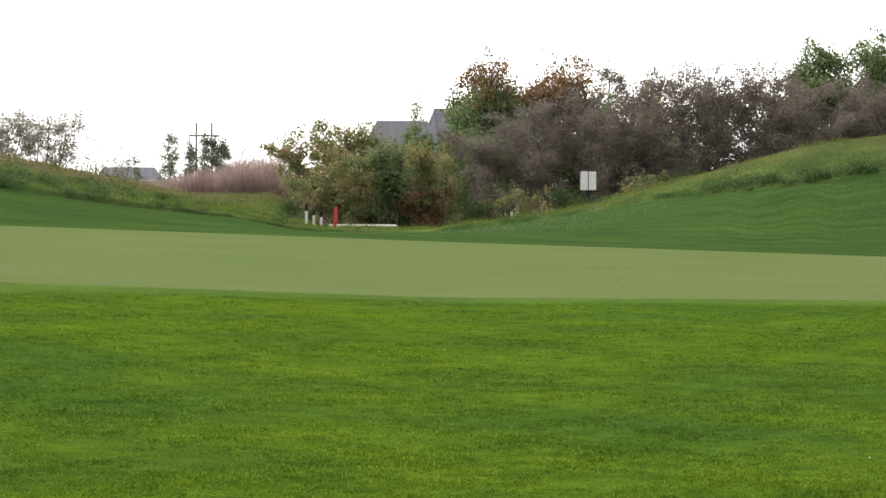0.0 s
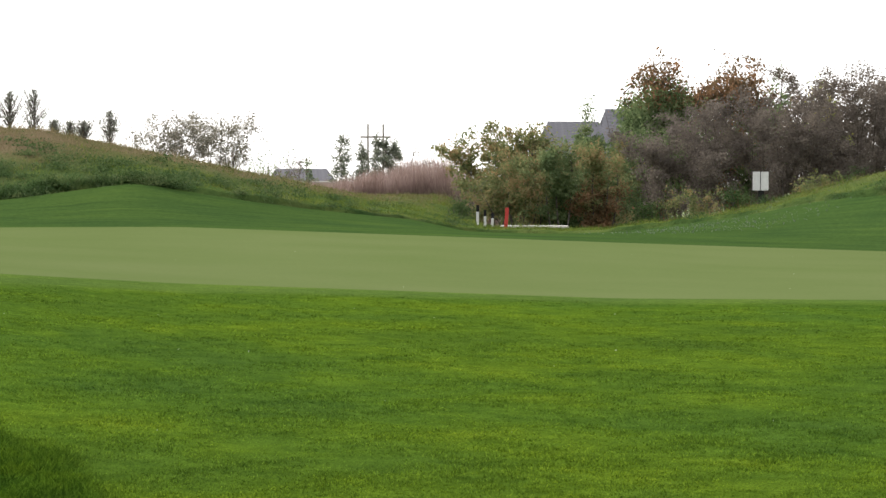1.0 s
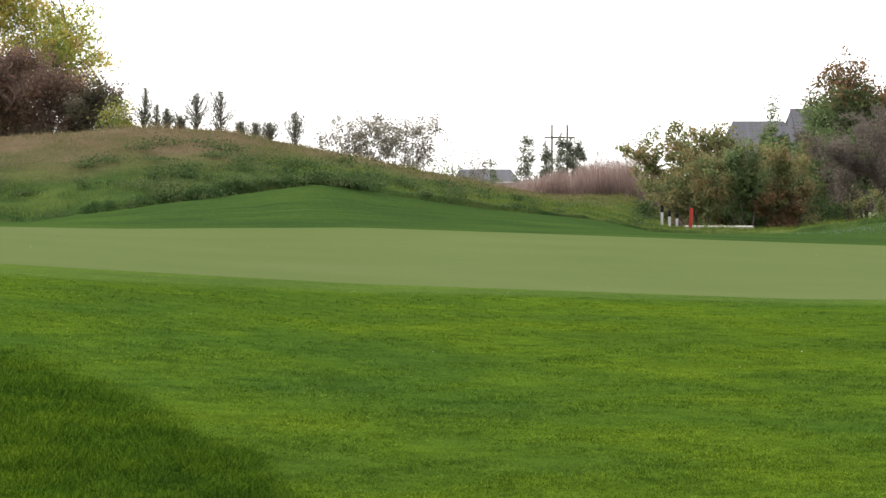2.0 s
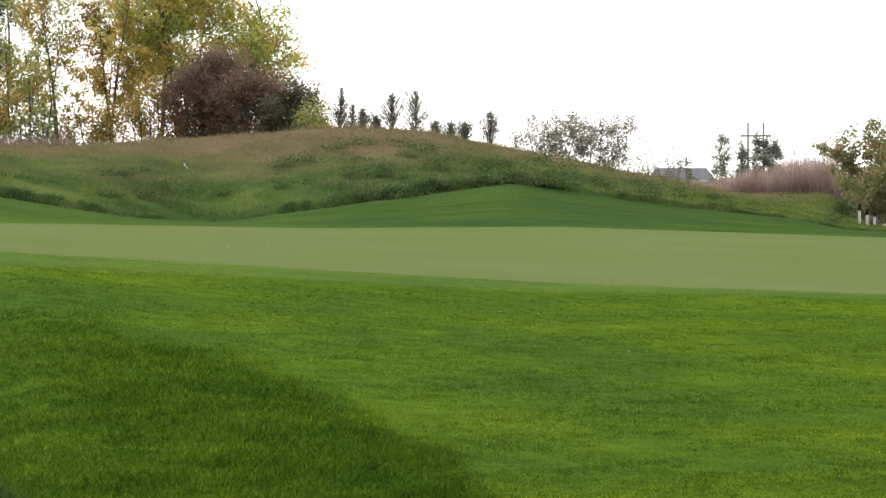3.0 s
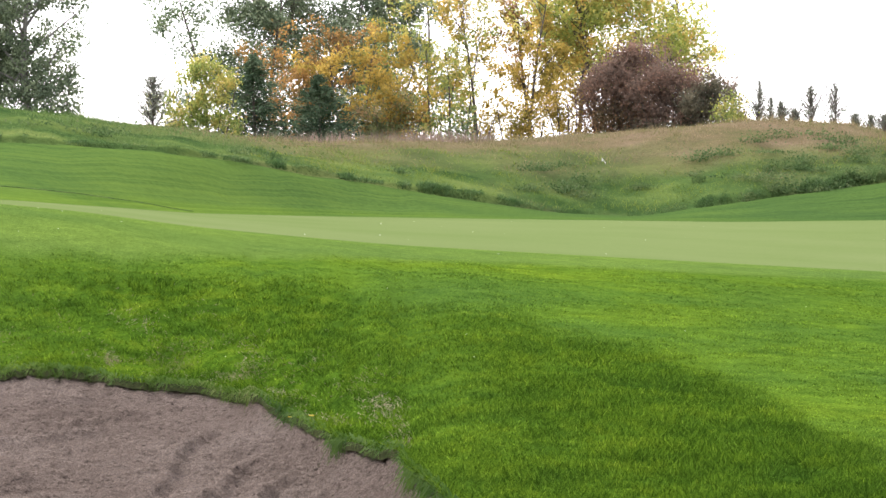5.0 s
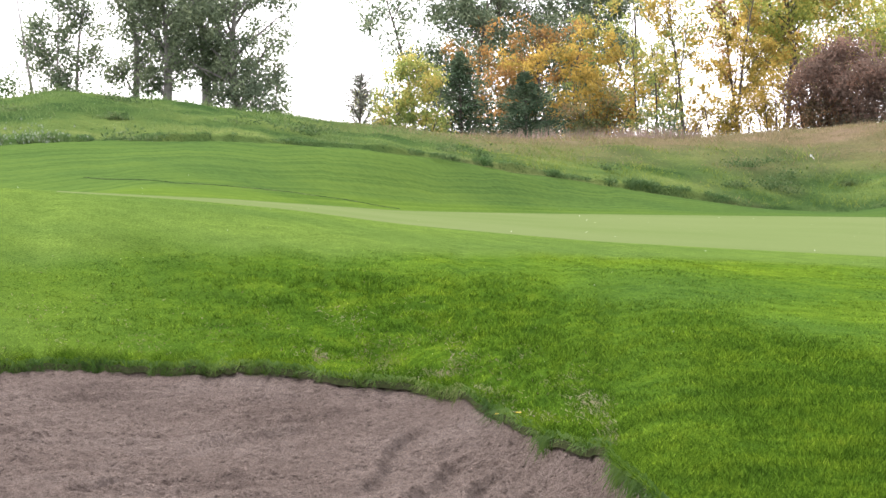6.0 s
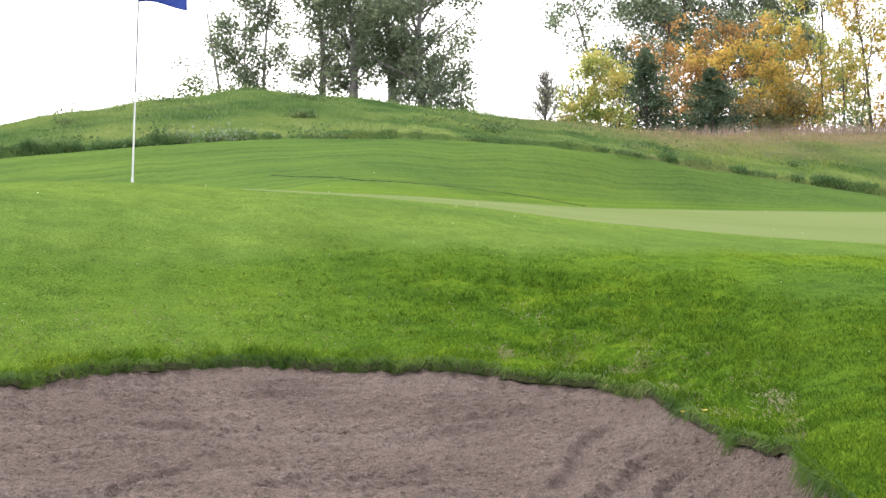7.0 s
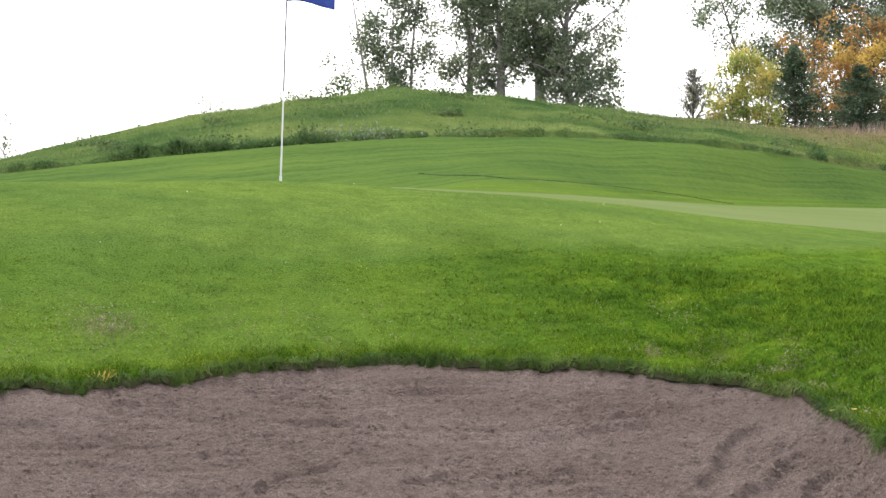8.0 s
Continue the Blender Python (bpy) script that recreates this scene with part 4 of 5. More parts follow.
# ---- trees and bushes ----
class Tubes:
    """Gathers tapered tubes along bent lines into one mesh."""

    def __init__(self):
        self.v, self.f = [], []

    def add(self, pts, r0, r1, sides=5):
        start, n = len(self.v), len(pts)
        for i, p in enumerate(pts):
            ahead = (pts[min(i + 1, n - 1)] - pts[max(i - 1, 0)]).normalized()
            u = ahead.orthogonal().normalized()
            w = ahead.cross(u)
            rad = r0 + (r1 - r0) * i / (n - 1)
            for k in range(sides):
                t = 2 * math.pi * k / sides
                self.v.append(p + (u * math.cos(t) + w * math.sin(t)) * rad)
        for i in range(n - 1):
            for k in range(sides):
                a, b = start + i * sides + k, start + i * sides + (k + 1) % sides
                self.f.append((a, b, b + sides, a + sides))

    def mesh(self, name, mat):
        me = fast_mesh(name, np.array([tuple(p) for p in self.v]), np.array(self.f))
        me.materials.append(mat)
        me.polygons.foreach_set("use_smooth", np.ones(len(self.f), bool))
        return me


def bend(a, b, rnd, sag=0.12, n=5):
    """A slightly crooked line from a to b."""
    d = b - a
    off = Vector((rnd.uniform(-1, 1), rnd.uniform(-1, 1), rnd.uniform(-0.3, 1))) * d.length * sag
    return [a + d * (i / n) + off * math.sin(math.pi * i / n) for i in range(n + 1)]


def leaf_mesh(name, centres, size, rng, mat, flat=0.6, along=None):
    """Many small leaves: each a bent diamond of its own."""
    n = len(centres)
    q = rng.normal(0, 1, (n, 3)) if along is None else along + rng.normal(0, 0.35, (n, 3))
    q /= np.linalg.norm(q, axis=1)[:, None]
    q2 = rng.normal(0, 1, (n, 3))
    s = np.cross(q, q2)
    s /= np.linalg.norm(s, axis=1)[:, None]
    L = (size * rng.uniform(0.6, 1.3, n))[:, None]
    v = np.stack([centres - q * L * 0.5, centres + s * L * flat * 0.5, centres + q * L * 0.5, centres - s * L * flat * 0.5], 1).reshape(-1, 3)
    me = fast_mesh(name, v, np.arange(4 * n).reshape(n, 4))
    me.materials.append(mat)
    return me


def under(name, me, parent, label=""):
    ob = new(name, me)
    ob.parent = parent
    return tagged(ob, label) if label else ob


def broadleaf(kind, label, az, dist, tall, wide, leaves, tint, seed, low=0.25, stems=1, size=0.10, clumps=60, clump=0.32,
              bark=None, stem_r=0.07, spires=8, tip=0.75, lean=0.0, deep=0.8, shape=0.2, airy=False, category="tree", second=None):
    """A tree or bush (airy: True for open limbs alone, "mixed" for limbs out of a close crown): bent stems, limbs to every clump of leaves, and a crown of single leaves with gaps and loose sprigs."""
    rnd, rng = random.Random(seed), np.random.default_rng(seed)
    root = new(kind)
    root.location = place(az, dist, -0.03)
    root.rotation_euler = (0, 0, radians(az))  # its width lies across the view
    wood = Tubes()
    tops = []
    for k in range(stems):
        spread = (k / max(stems - 1, 1) - 0.5) * wide * 0.75 if stems > 1 else 0
        foot = Vector((spread * 0.55, rnd.uniform(-0.2, 0.2) * wide * 0.4, 0))
        head = Vector((spread + lean + rnd.uniform(-0.1, 0.1) * wide, rnd.uniform(-0.3, 0.3) * wide * deep * 0.5, tall * rnd.uniform(0.72, 0.95)))
        line = bend(foot, head, rnd, 0.06, 8)
        wood.add(line, stem_r * rnd.uniform(0.8, 1.15), stem_r * 0.18, 7)
        tops.append(line)
    # the crown is a heap of uneven lobes inside a rough envelope
    lobes = []
    heap = max(6, clumps // 9)
    for k in range(heap):
        h = (k + rnd.random()) / heap
        rad = wide * rnd.uniform(0.12, 0.27) * (0.8 if airy else 1)
        reach = max(0.02, (wide / 2) * math.sin(math.pi * (shape + (0.90 - shape) * h)) ** 0.8 - rad * 0.7)
        t = rnd.uniform(0, 2 * math.pi)
        q = rnd.uniform(0.35, 1.0)
        zc = tall * (low + (1 - low) * h) - rad * 0.9 * h
        lobes.append((Vector((reach * q * math.cos(t) + lean * h, reach * q * deep * math.sin(t), max(zc, rad * 0.5))), rad))
    spots = []
    tries = 0
    arms = []
    if airy:  # limbs sweep up and out from the stems and carry their leaves along the outer part
        for k in range(max(10, clumps // (4 if airy is True else 7))):
            line = rnd.choice(tops)
            h = (k + rnd.random()) / max(10, clumps // (4 if airy is True else 7))
            ha = low * 0.7 + (0.93 - low * 0.7) * h
            a = line[min(int(ha * 8), 7)].lerp(line[min(int(ha * 8) + 1, 8)], ha * 8 % 1)
            t = rnd.uniform(0, 2 * math.pi)
            out = (wide / 2) * math.sin(math.pi * (shape + 0.12 + (0.78 - shape) * h)) ** 0.7 * rnd.uniform(0.55, 1.1)
            up = out * rnd.uniform(0.35, 1.1) + 0.15
            b = a + Vector((out * math.cos(t), out * deep * math.sin(t), up))
            arms.append(bend(a, b, rnd, 0.10, 5))
            n = max(2, int((b - a).length / (clump * 0.95)))
            for q in range(n):
                u = 0.30 + 0.72 * (q + rnd.random() * 0.6) / n
                p = a.lerp(b, u) + Vector((rnd.gauss(0, 1), rnd.gauss(0, 1), rnd.gauss(0, 0.8))) * clump * 0.7
                spots.append(p)
    while airy is not True and len(spots) < clumps and tries < clumps * 20:
        tries += 1
        c, rad = rnd.choice(lobes)
        way = Vector((rnd.gauss(0, 1), rnd.gauss(0, 1), rnd.gauss(0, 1) + 0.25)).normalized()
        p = c + way * rad * rnd.uniform(0.5, 1.05)
        if p.z > 0.05 and all((p - o).length > clump * 0.55 for o in spots):
            spots.append(p)
    for k in range(spires):  # sprigs that stand out over the outline
        t = rnd.uniform(-0.5, 0.5)
        spots.append(Vector((t * wide * 0.8 + lean, rnd.uniform(-0.3, 0.3) * wide * deep, tall * (tip + (1.04 - tip) * (1 - (2 * t) ** 2)) * rnd.uniform(0.92, 1.05))))
    for arm in arms:
        wood.add(arm, stem_r * 0.30, stem_r * 0.06, 4)
    cents = []
    per = max(4, leaves // max(len(spots), 1))
    for j, p in enumerate(spots):
        line = min(tops, key=lambda ln: min((q - p).length for q in ln))
        lowpts = [q for q in line if q.z < p.z - 0.1 * tall] or line[:2]
        a = min(lowpts, key=lambda q: (q - p).length)
        if arms and j < len(spots) - spires:
            near = min((q for arm in arms for q in arm), key=lambda q: (q - p).length_squared)
            wood.add([near, near.lerp(p, 0.6), p], stem_r * 0.08, stem_r * 0.03, 3)
            n = max(3, int(per * rnd.uniform(0.3, 1.7)))
            cents.append(np.array(p) + rng.normal(0, 1, (n, 3)) * np.array([clump, clump, clump * 0.8]) * 0.5)
            continue
        limb = bend(a, p, rnd, 0.10, 4)
        wood.add(limb, stem_r * 0.22, stem_r * 0.05, 4)
        n = max(3, int(per * rnd.uniform(0.5, 1.5)))
        sprig = j >= len(spots) - spires
        if sprig:
            n = max(3, n // 3)
            along = rng.uniform(0.55, 1.08, n)[:, None]
            c = np.array(a)[None, :] * (1 - along) + np.array(p)[None, :] * along + rng.normal(0, 0.08 + 0.15 * clump, (n, 3))
        else:
            along = np.clip(rng.normal(1.0, 0.15, n), 0.4, 1.3)[:, None]
            c = np.array(a)[None, :] * (1 - along) + np.array(p)[None, :] * along + rng.normal(0, 1, (n, 3)) * np.array([clump, clump, clump * 0.75]) * 0.75
        cents.append(c)
    cents = np.concatenate(cents)
    loose = rng.uniform(0, 1, len(cents)) < 0.04
    cents[loose] += rng.normal(0, 0.5 * clump, (int(loose.sum()), 3))
    cents[:, 2] = np.maximum(cents[:, 2], 0.05)
    under("trunk", wood.mesh("trunk", bark or M_BARK), root)
    if second:  # a share of the crown has turned
        mask = rng.uniform(0, 1, len(cents)) < np.clip((cents[:, 2] / tall - second[1]) * 4 + 0.5, 0, 1)
        under("crown", leaf_mesh("crown", cents[~mask], size, rng, LEAF[tint]), root)
        under("crown", leaf_mesh("crown", cents[mask], size, rng, LEAF[second[0]]), root, second[2])
    else:
        under("crown", leaf_mesh("crown", cents, size, rng, LEAF[tint]), root)
    return tagged(root, label, category)


def conifer(label, az, dist, tall, wide, seed, dense=26, tint="spruce", sprays=60, size=0.11, rise=0.05, whorl=6, power=1.0):
    """A spruce: a straight stem with whorls of boughs that carry short needle sprays."""
    rnd, rng = random.Random(seed), np.random.default_rng(seed)
    root = new("spruce_tree")
    root.location = place(az, dist, -0.03)
    root.rotation_euler = (0, 0, radians(az))
    wood = Tubes()
    cents, ways = [], []
    foot = Vector((0, 0, 0))
    top = Vector((rnd.uniform(-0.03, 0.03) * tall, 0, tall))
    thick = 0.02 * tall
    wood.add(bend(foot, top, rnd, 0.015, 6), thick, thick * 0.2, 6)
    for i in range(dense):
        h = 0.04 + 0.95 * i / dense
        for k in range(whorl):
            t = rnd.uniform(0, 2 * math.pi)
            reach = wide / 2 * (1 - h) ** power * rnd.uniform(0.6, 1.3) + 0.02
            a = foot.lerp(top, h)
            b = a + Vector((math.cos(t) * reach, math.sin(t) * reach, reach * (rise * rnd.uniform(0.3, 1.5) + rnd.uniform(-0.3, 0.3))))
            wood.add([a, (a + b) / 2 + Vector((0, 0, 0.05 * reach)), b], 0.012, 0.004, 3)
            n = max(4, int(sprays * (0.25 + reach / wide)))
            u = rng.uniform(0.1, 1.05, n)[:, None]
            cents.append(np.array(a)[None, :] * (1 - u) + np.array(b)[None, :] * u + rng.normal(0, 0.03 + 0.05 * reach, (n, 3)))
            ways.append(np.repeat(np.array((b - a).normalized())[None, :], n, 0))
    under("trunk", wood.mesh("trunk", M_BARK), root)
    c = np.concatenate(cents)
    c[:, 2] = np.maximum(c[:, 2], 0.04)
    under("crown", leaf_mesh("crown", c, size, rng, LEAF[tint], 0.32, np.concatenate(ways)), root)
    return tagged(root, label, "spruce")


# the hedge of bushes beyond the path
broadleaf("bush", "olive green bush turning orange beside the path", 2.63, 112, 3.71, 3.45, 11812, "olive", 11, low=0.05, stems=5, stem_r=0.04, clumps=90, category='bush', size=0.129, airy='mixed', deep=1.1, shape=0.4, spires=16)
broadleaf("bush", "olive and yellowish bush with bare sprigs on top", 1.63, 113, 3.99, 3.32, 15750, "olive", 12, low=0.05, stems=6, stem_r=0.04, clumps=120, spires=28, category='bush', size=0.129, airy='mixed', deep=1.1, shape=0.4)
broadleaf("bush", "dark green upright bush among olive bushes", 1.12, 107.2, 3.10, 1.40, 6500, "green", 13, low=0.2, stems=3, stem_r=0.04, clumps=30, category='bush', size=0.129, airy='mixed', deep=1.1, shape=0.4, spires=16)
broadleaf("bush", "rusty red bush in front of a tall tree", 0.30, 107.6, 3.20, 1.90, 8500, "red", 14, low=0.05, stems=4, stem_r=0.04, clumps=70, second=('olive', 0.55, 'olive leaves'), category='bush', size=0.129, airy='mixed', deep=1.1, shape=0.4, spires=16)
broadleaf("tree", "thin green young tree against the sky", 0.55, 118, 5.25, 1.30, 5200, "green", 15, low=0.55, clumps=60, clump=0.3, stem_r=0.04, spires=8, size=0.115, stems=1, airy=True)
broadleaf("tree", "green tree with an orange-tinged crown", -0.92, 120, 6.80, 4.10, 26000, "green", 16, low=0.15, clumps=150, clump=0.36, stem_r=0.1, stems=3, spires=12, second=('red', 0.82, 'rusty orange leaves'), size=0.15, shape=0.26, deep=1.0)
broadleaf("tree", "tree with rusty red leaves at the top", -2.37, 121, 6.80, 4.40, 24000, "green", 17, low=0.15, clumps=110, clump=0.36, stem_r=0.1, stems=3, spires=16, second=('red', 0.70, 'rusty red leaves'), size=0.15, shape=0.26, deep=1.0)
broadleaf("bush", "wide dull purple bush with fine twigs", -1.35, 111, 3.75, 4.97, 21000, "purple", 18, low=0.03, stems=8, stem_r=0.03, clumps=170, spires=20, size=0.095, category='bush', airy='mixed', deep=1.1, shape=0.4)
broadleaf("bush", "broad dull purple bush with fine twigs", -2.91, 112, 5.00, 6.90, 31500, "purple", 19, low=0.03, stems=9, stem_r=0.03, clumps=210, spires=28, size=0.095, category='bush', airy='mixed', deep=1.1, shape=0.4)
broadleaf("tree", "slender tree with sparse green leaves", -3.31, 118, 5.88, 1.46, 1890, "green", 20, low=0.3, clumps=24, clump=0.18, stem_r=0.032, spires=12, size=0.115, stems=1, airy=True)
broadleaf("tree", "sparse pale-leaved tree behind the hedge", -4.16, 119, 5.55, 2.36, 3150, "lime", 21, low=0.4, clumps=36, clump=0.2, stem_r=0.04, spires=16, size=0.115, stems=1, airy=True)
broadleaf("bush", "tall dark purple-grey bush in the hedge", -4.85, 113, 5.45, 5.06, 28350, "purple", 22, low=0.03, stems=8, stem_r=0.035, clumps=190, spires=36, size=0.095, category='bush', airy='mixed', deep=1.1, shape=0.4)
broadleaf("bush", "tall purple-brown bush in the hedge", -6.32, 114, 5.37, 5.75, 29925, "purple", 23, low=0.03, stems=8, stem_r=0.035, clumps=200, spires=40, size=0.095, category='bush', airy='mixed', deep=1.1, shape=0.4)
broadleaf("bush", "purple-brown bush under a green tree", -7.84, 112, 4.20, 5.33, 26775, "purple", 24, low=0.03, stems=8, stem_r=0.035, clumps=180, spires=20, size=0.095, category='bush', airy='mixed', deep=1.1, shape=0.4)
broadleaf("bush", "dull purple bush at the hedge end", -9.30, 113, 4.54, 5.38, 22050, "purple", 241, low=0.03, stems=7, stem_r=0.035, clumps=150, spires=20, size=0.095, category='bush', airy='mixed', deep=1.1, shape=0.4)
broadleaf("tree", "dark green tree rising over the hedge", -7.58, 119, 6.70, 3.07, 17000, "green", 25, low=0.3, clumps=80, clump=0.33, stem_r=0.09, stems=2, spires=12, size=0.15, shape=0.34, deep=1.0)
broadleaf("tree", "green tree with pale upper leaves over the hedge", -8.73, 120, 6.96, 3.49, 19000, "green", 26, low=0.3, clumps=90, clump=0.33, stem_r=0.09, stems=2, spires=12, size=0.15, shape=0.34, deep=1.0)
broadleaf("bush", "olive bush filling the hedge before the house", 0.74, 115, 3.00, 4.51, 14437, "olive", 27, low=0.0, stems=6, stem_r=0.03, clumps=120, spires=20, category='bush', size=0.129, airy='mixed', deep=1.1, shape=0.4)
broadleaf("bush", "olive green bush at the hedge foot", 1.77, 108, 2.46, 4.23, 11812, "olive", 28, low=0.0, stems=6, stem_r=0.03, clumps=110, spires=16, category='bush', size=0.129, airy='mixed', deep=1.1, shape=0.4)
broadleaf("bush", "green and rusty bush under the tall trees", -0.51, 116, 4.13, 4.55, 11812, "red", 29, low=0.0, stems=6, stem_r=0.03, clumps=110, spires=12, second=('green', 0.3, 'green leaves'), category='bush', size=0.129, airy='mixed', deep=1.1, shape=0.4)
broadleaf("bush", "dull purple bush joining the hedge", -3.94, 111.5, 4.20, 4.37, 18900, "purple", 291, low=0.0, stems=7, stem_r=0.045, clumps=140, spires=20, size=0.095, category='bush', airy='mixed', deep=1.1, shape=0.4)
broadleaf("bush", "dark green undergrowth under the hedge trees", 0.05, 112, 2.65, 5.02, 9450, "green", 292, low=0.0, stems=6, stem_r=0.045, clumps=110, spires=6, category='bush', size=0.115)
broadleaf("bush", "dense bush in the back row of the hedge", -0.80, 121, 5.79, 5.08, 6825, "green", 700, low=0.0, stems=7, stem_r=0.03, clumps=150, spires=8, clump=0.4, size=0.184, category='bush')
broadleaf("bush", "dense bush in the back row of the hedge", -2.34, 122, 5.77, 5.27, 8531, "red", 701, low=0.0, stems=7, stem_r=0.03, clumps=150, spires=16, clump=0.4, size=0.206, category='bush', airy='mixed', deep=1.1, shape=0.4)
broadleaf("bush", "dense bush in the back row of the hedge", -3.88, 121, 5.37, 5.76, 10237, "purple", 702, low=0.0, stems=7, stem_r=0.03, clumps=150, spires=16, clump=0.4, size=0.178, category='bush', airy='mixed', deep=1.1, shape=0.4)
broadleaf("bush", "dense bush in the back row of the hedge", -5.25, 122, 5.55, 4.98, 10237, "purple", 703, low=0.0, stems=7, stem_r=0.03, clumps=150, spires=16, clump=0.4, size=0.178, category='bush', airy='mixed', deep=1.1, shape=0.4)
broadleaf("bush", "dense bush in the back row of the hedge", -6.72, 121, 5.59, 5.76, 10237, "purple", 704, low=0.0, stems=7, stem_r=0.03, clumps=150, spires=16, clump=0.4, size=0.178, category='bush', airy='mixed', deep=1.1, shape=0.4)
broadleaf("bush", "dense bush in the back row of the hedge", -8.18, 122, 5.68, 4.98, 8531, "dark", 705, low=0.0, stems=7, stem_r=0.03, clumps=150, spires=16, clump=0.4, size=0.206, category='bush', airy='mixed', deep=1.1, shape=0.4)
broadleaf("bush", "dense bush in the back row of the hedge", -9.46, 121, 5.73, 5.42, 10237, "purple", 706, low=0.0, stems=7, stem_r=0.03, clumps=150, spires=16, clump=0.4, size=0.178, category='bush', airy='mixed', deep=1.1, shape=0.4)

# low weeds at the foot of the hedge
broadleaf("weed_clump", "low tangle of pale dry weeds under the hedge", 1.71, 108.5, 1.22, 1.82, 1968, "olive", 30, low=0.0, stems=6, stem_r=0.015, clumps=40, clump=0.2, size=0.103, spires=12, category='bush', airy='mixed', deep=1.1, shape=0.4)
broadleaf("weed_clump", "low tangle of pale dry weeds under the hedge", 0.97, 108.2, 1.39, 2.15, 1575, "weed", 31, low=0.0, stems=6, stem_r=0.015, clumps=40, clump=0.2, size=0.092, spires=6, category='bush')
broadleaf("weed_clump", "low tangle of pale dry weeds under the hedge", 0.17, 107.9, 1.38, 2.07, 1968, "olive", 32, low=0.0, stems=6, stem_r=0.015, clumps=40, clump=0.2, size=0.103, spires=12, category='bush', airy='mixed', deep=1.1, shape=0.4)
broadleaf("weed_clump", "low tangle of pale dry weeds under the hedge", -0.69, 107.6, 1.21, 2.40, 1575, "weed", 33, low=0.0, stems=6, stem_r=0.015, clumps=40, clump=0.2, size=0.092, spires=6, category='bush')
broadleaf("weed_clump", "low tangle of pale dry weeds under the hedge", -1.55, 107.3, 1.21, 2.06, 1968, "olive", 34, low=0.0, stems=6, stem_r=0.015, clumps=40, clump=0.2, size=0.103, spires=12, category='bush', airy='mixed', deep=1.1, shape=0.4)
broadleaf("weed_clump", "low tangle of pale dry weeds under the hedge", -2.35, 107.0, 1.54, 2.12, 1575, "weed", 35, low=0.0, stems=6, stem_r=0.015, clumps=40, clump=0.2, size=0.092, spires=6, category='bush')
broadleaf("weed_clump", "low tangle of pale dry weeds under the hedge", -4.01, 106.7, 1.33, 2.30, 1968, "olive", 36, low=0.0, stems=6, stem_r=0.015, clumps=40, clump=0.2, size=0.103, spires=12, category='bush', airy='mixed', deep=1.1, shape=0.4)
broadleaf("weed_clump", "low tangle of pale dry weeds under the hedge", -4.92, 106.4, 1.35, 2.37, 1575, "weed", 37, low=0.0, stems=6, stem_r=0.015, clumps=40, clump=0.2, size=0.092, spires=6, category='bush')
broadleaf("weed_clump", "grey-green weeds beside the marker posts", 3.14, 100, 0.72, 1.24, 945, "weed", 39, low=0, stems=6, stem_r=0.012, clumps=30, clump=0.16, size=0.081, spires=6, category='bush')

# beyond the reeds
broadleaf("bush", "bare twiggy shrub over the reeds", 3.86, 142, 2.97, 2.22, 787, "purple", 40, low=0.2, stems=8, stem_r=0.02, clumps=40, clump=0.2, spires=20, size=0.079, category='bush', airy='mixed', deep=1.1, shape=0.4)
broadleaf("bush", "twiggy shrub with few leaves above the reeds", 3.15, 141, 3.50, 2.80, 945, "rush", 41, low=0.2, stems=8, stem_r=0.02, clumps=40, clump=0.2, spires=10, size=0.081, category='bush')
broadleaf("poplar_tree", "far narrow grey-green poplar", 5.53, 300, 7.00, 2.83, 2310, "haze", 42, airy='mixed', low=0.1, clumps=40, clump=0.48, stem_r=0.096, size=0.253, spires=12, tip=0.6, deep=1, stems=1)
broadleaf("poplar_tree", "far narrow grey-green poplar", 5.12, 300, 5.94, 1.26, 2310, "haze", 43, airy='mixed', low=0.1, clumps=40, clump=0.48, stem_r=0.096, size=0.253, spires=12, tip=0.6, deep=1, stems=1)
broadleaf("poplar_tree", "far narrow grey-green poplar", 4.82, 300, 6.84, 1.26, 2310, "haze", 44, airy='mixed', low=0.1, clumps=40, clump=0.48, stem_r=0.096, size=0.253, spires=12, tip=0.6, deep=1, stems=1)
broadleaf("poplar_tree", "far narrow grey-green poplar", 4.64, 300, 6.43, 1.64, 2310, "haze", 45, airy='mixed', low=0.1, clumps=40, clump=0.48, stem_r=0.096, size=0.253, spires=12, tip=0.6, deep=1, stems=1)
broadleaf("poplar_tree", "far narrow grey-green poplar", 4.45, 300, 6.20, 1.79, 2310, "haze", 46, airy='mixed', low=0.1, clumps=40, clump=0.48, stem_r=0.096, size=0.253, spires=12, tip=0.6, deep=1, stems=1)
broadleaf("tree", "far spindly tree nearly bare of leaves", 6.60, 165, 3.92, 1.31, 168, "green", 48, low=0.4, clumps=16, clump=0.2, stem_r=0.04, size=0.138, spires=8, stems=1, airy=True)
broadleaf("tree", "small far tree with a round crown", 6.24, 165, 3.40, 1.02, 525, "dark", 49, low=0.4, clumps=16, clump=0.2, stem_r=0.04, size=0.149, spires=6, stems=1, airy=True)
broadleaf("bush", "sparse bush with pale leaves on the mound", 9.03, 101, 2.18, 2.38, 6800, "pale", 50, airy=True, low=0.05, stems=9, stem_r=0.025, clumps=170, clump=0.2, size=0.080, spires=24, category='bush')
broadleaf("bush", "sparse bush with pale yellowish leaves on the mound", 8.07, 102, 2.36, 2.40, 6800, "pale", 51, airy=True, low=0.05, stems=9, stem_r=0.025, clumps=170, clump=0.2, size=0.080, spires=24, category='bush')
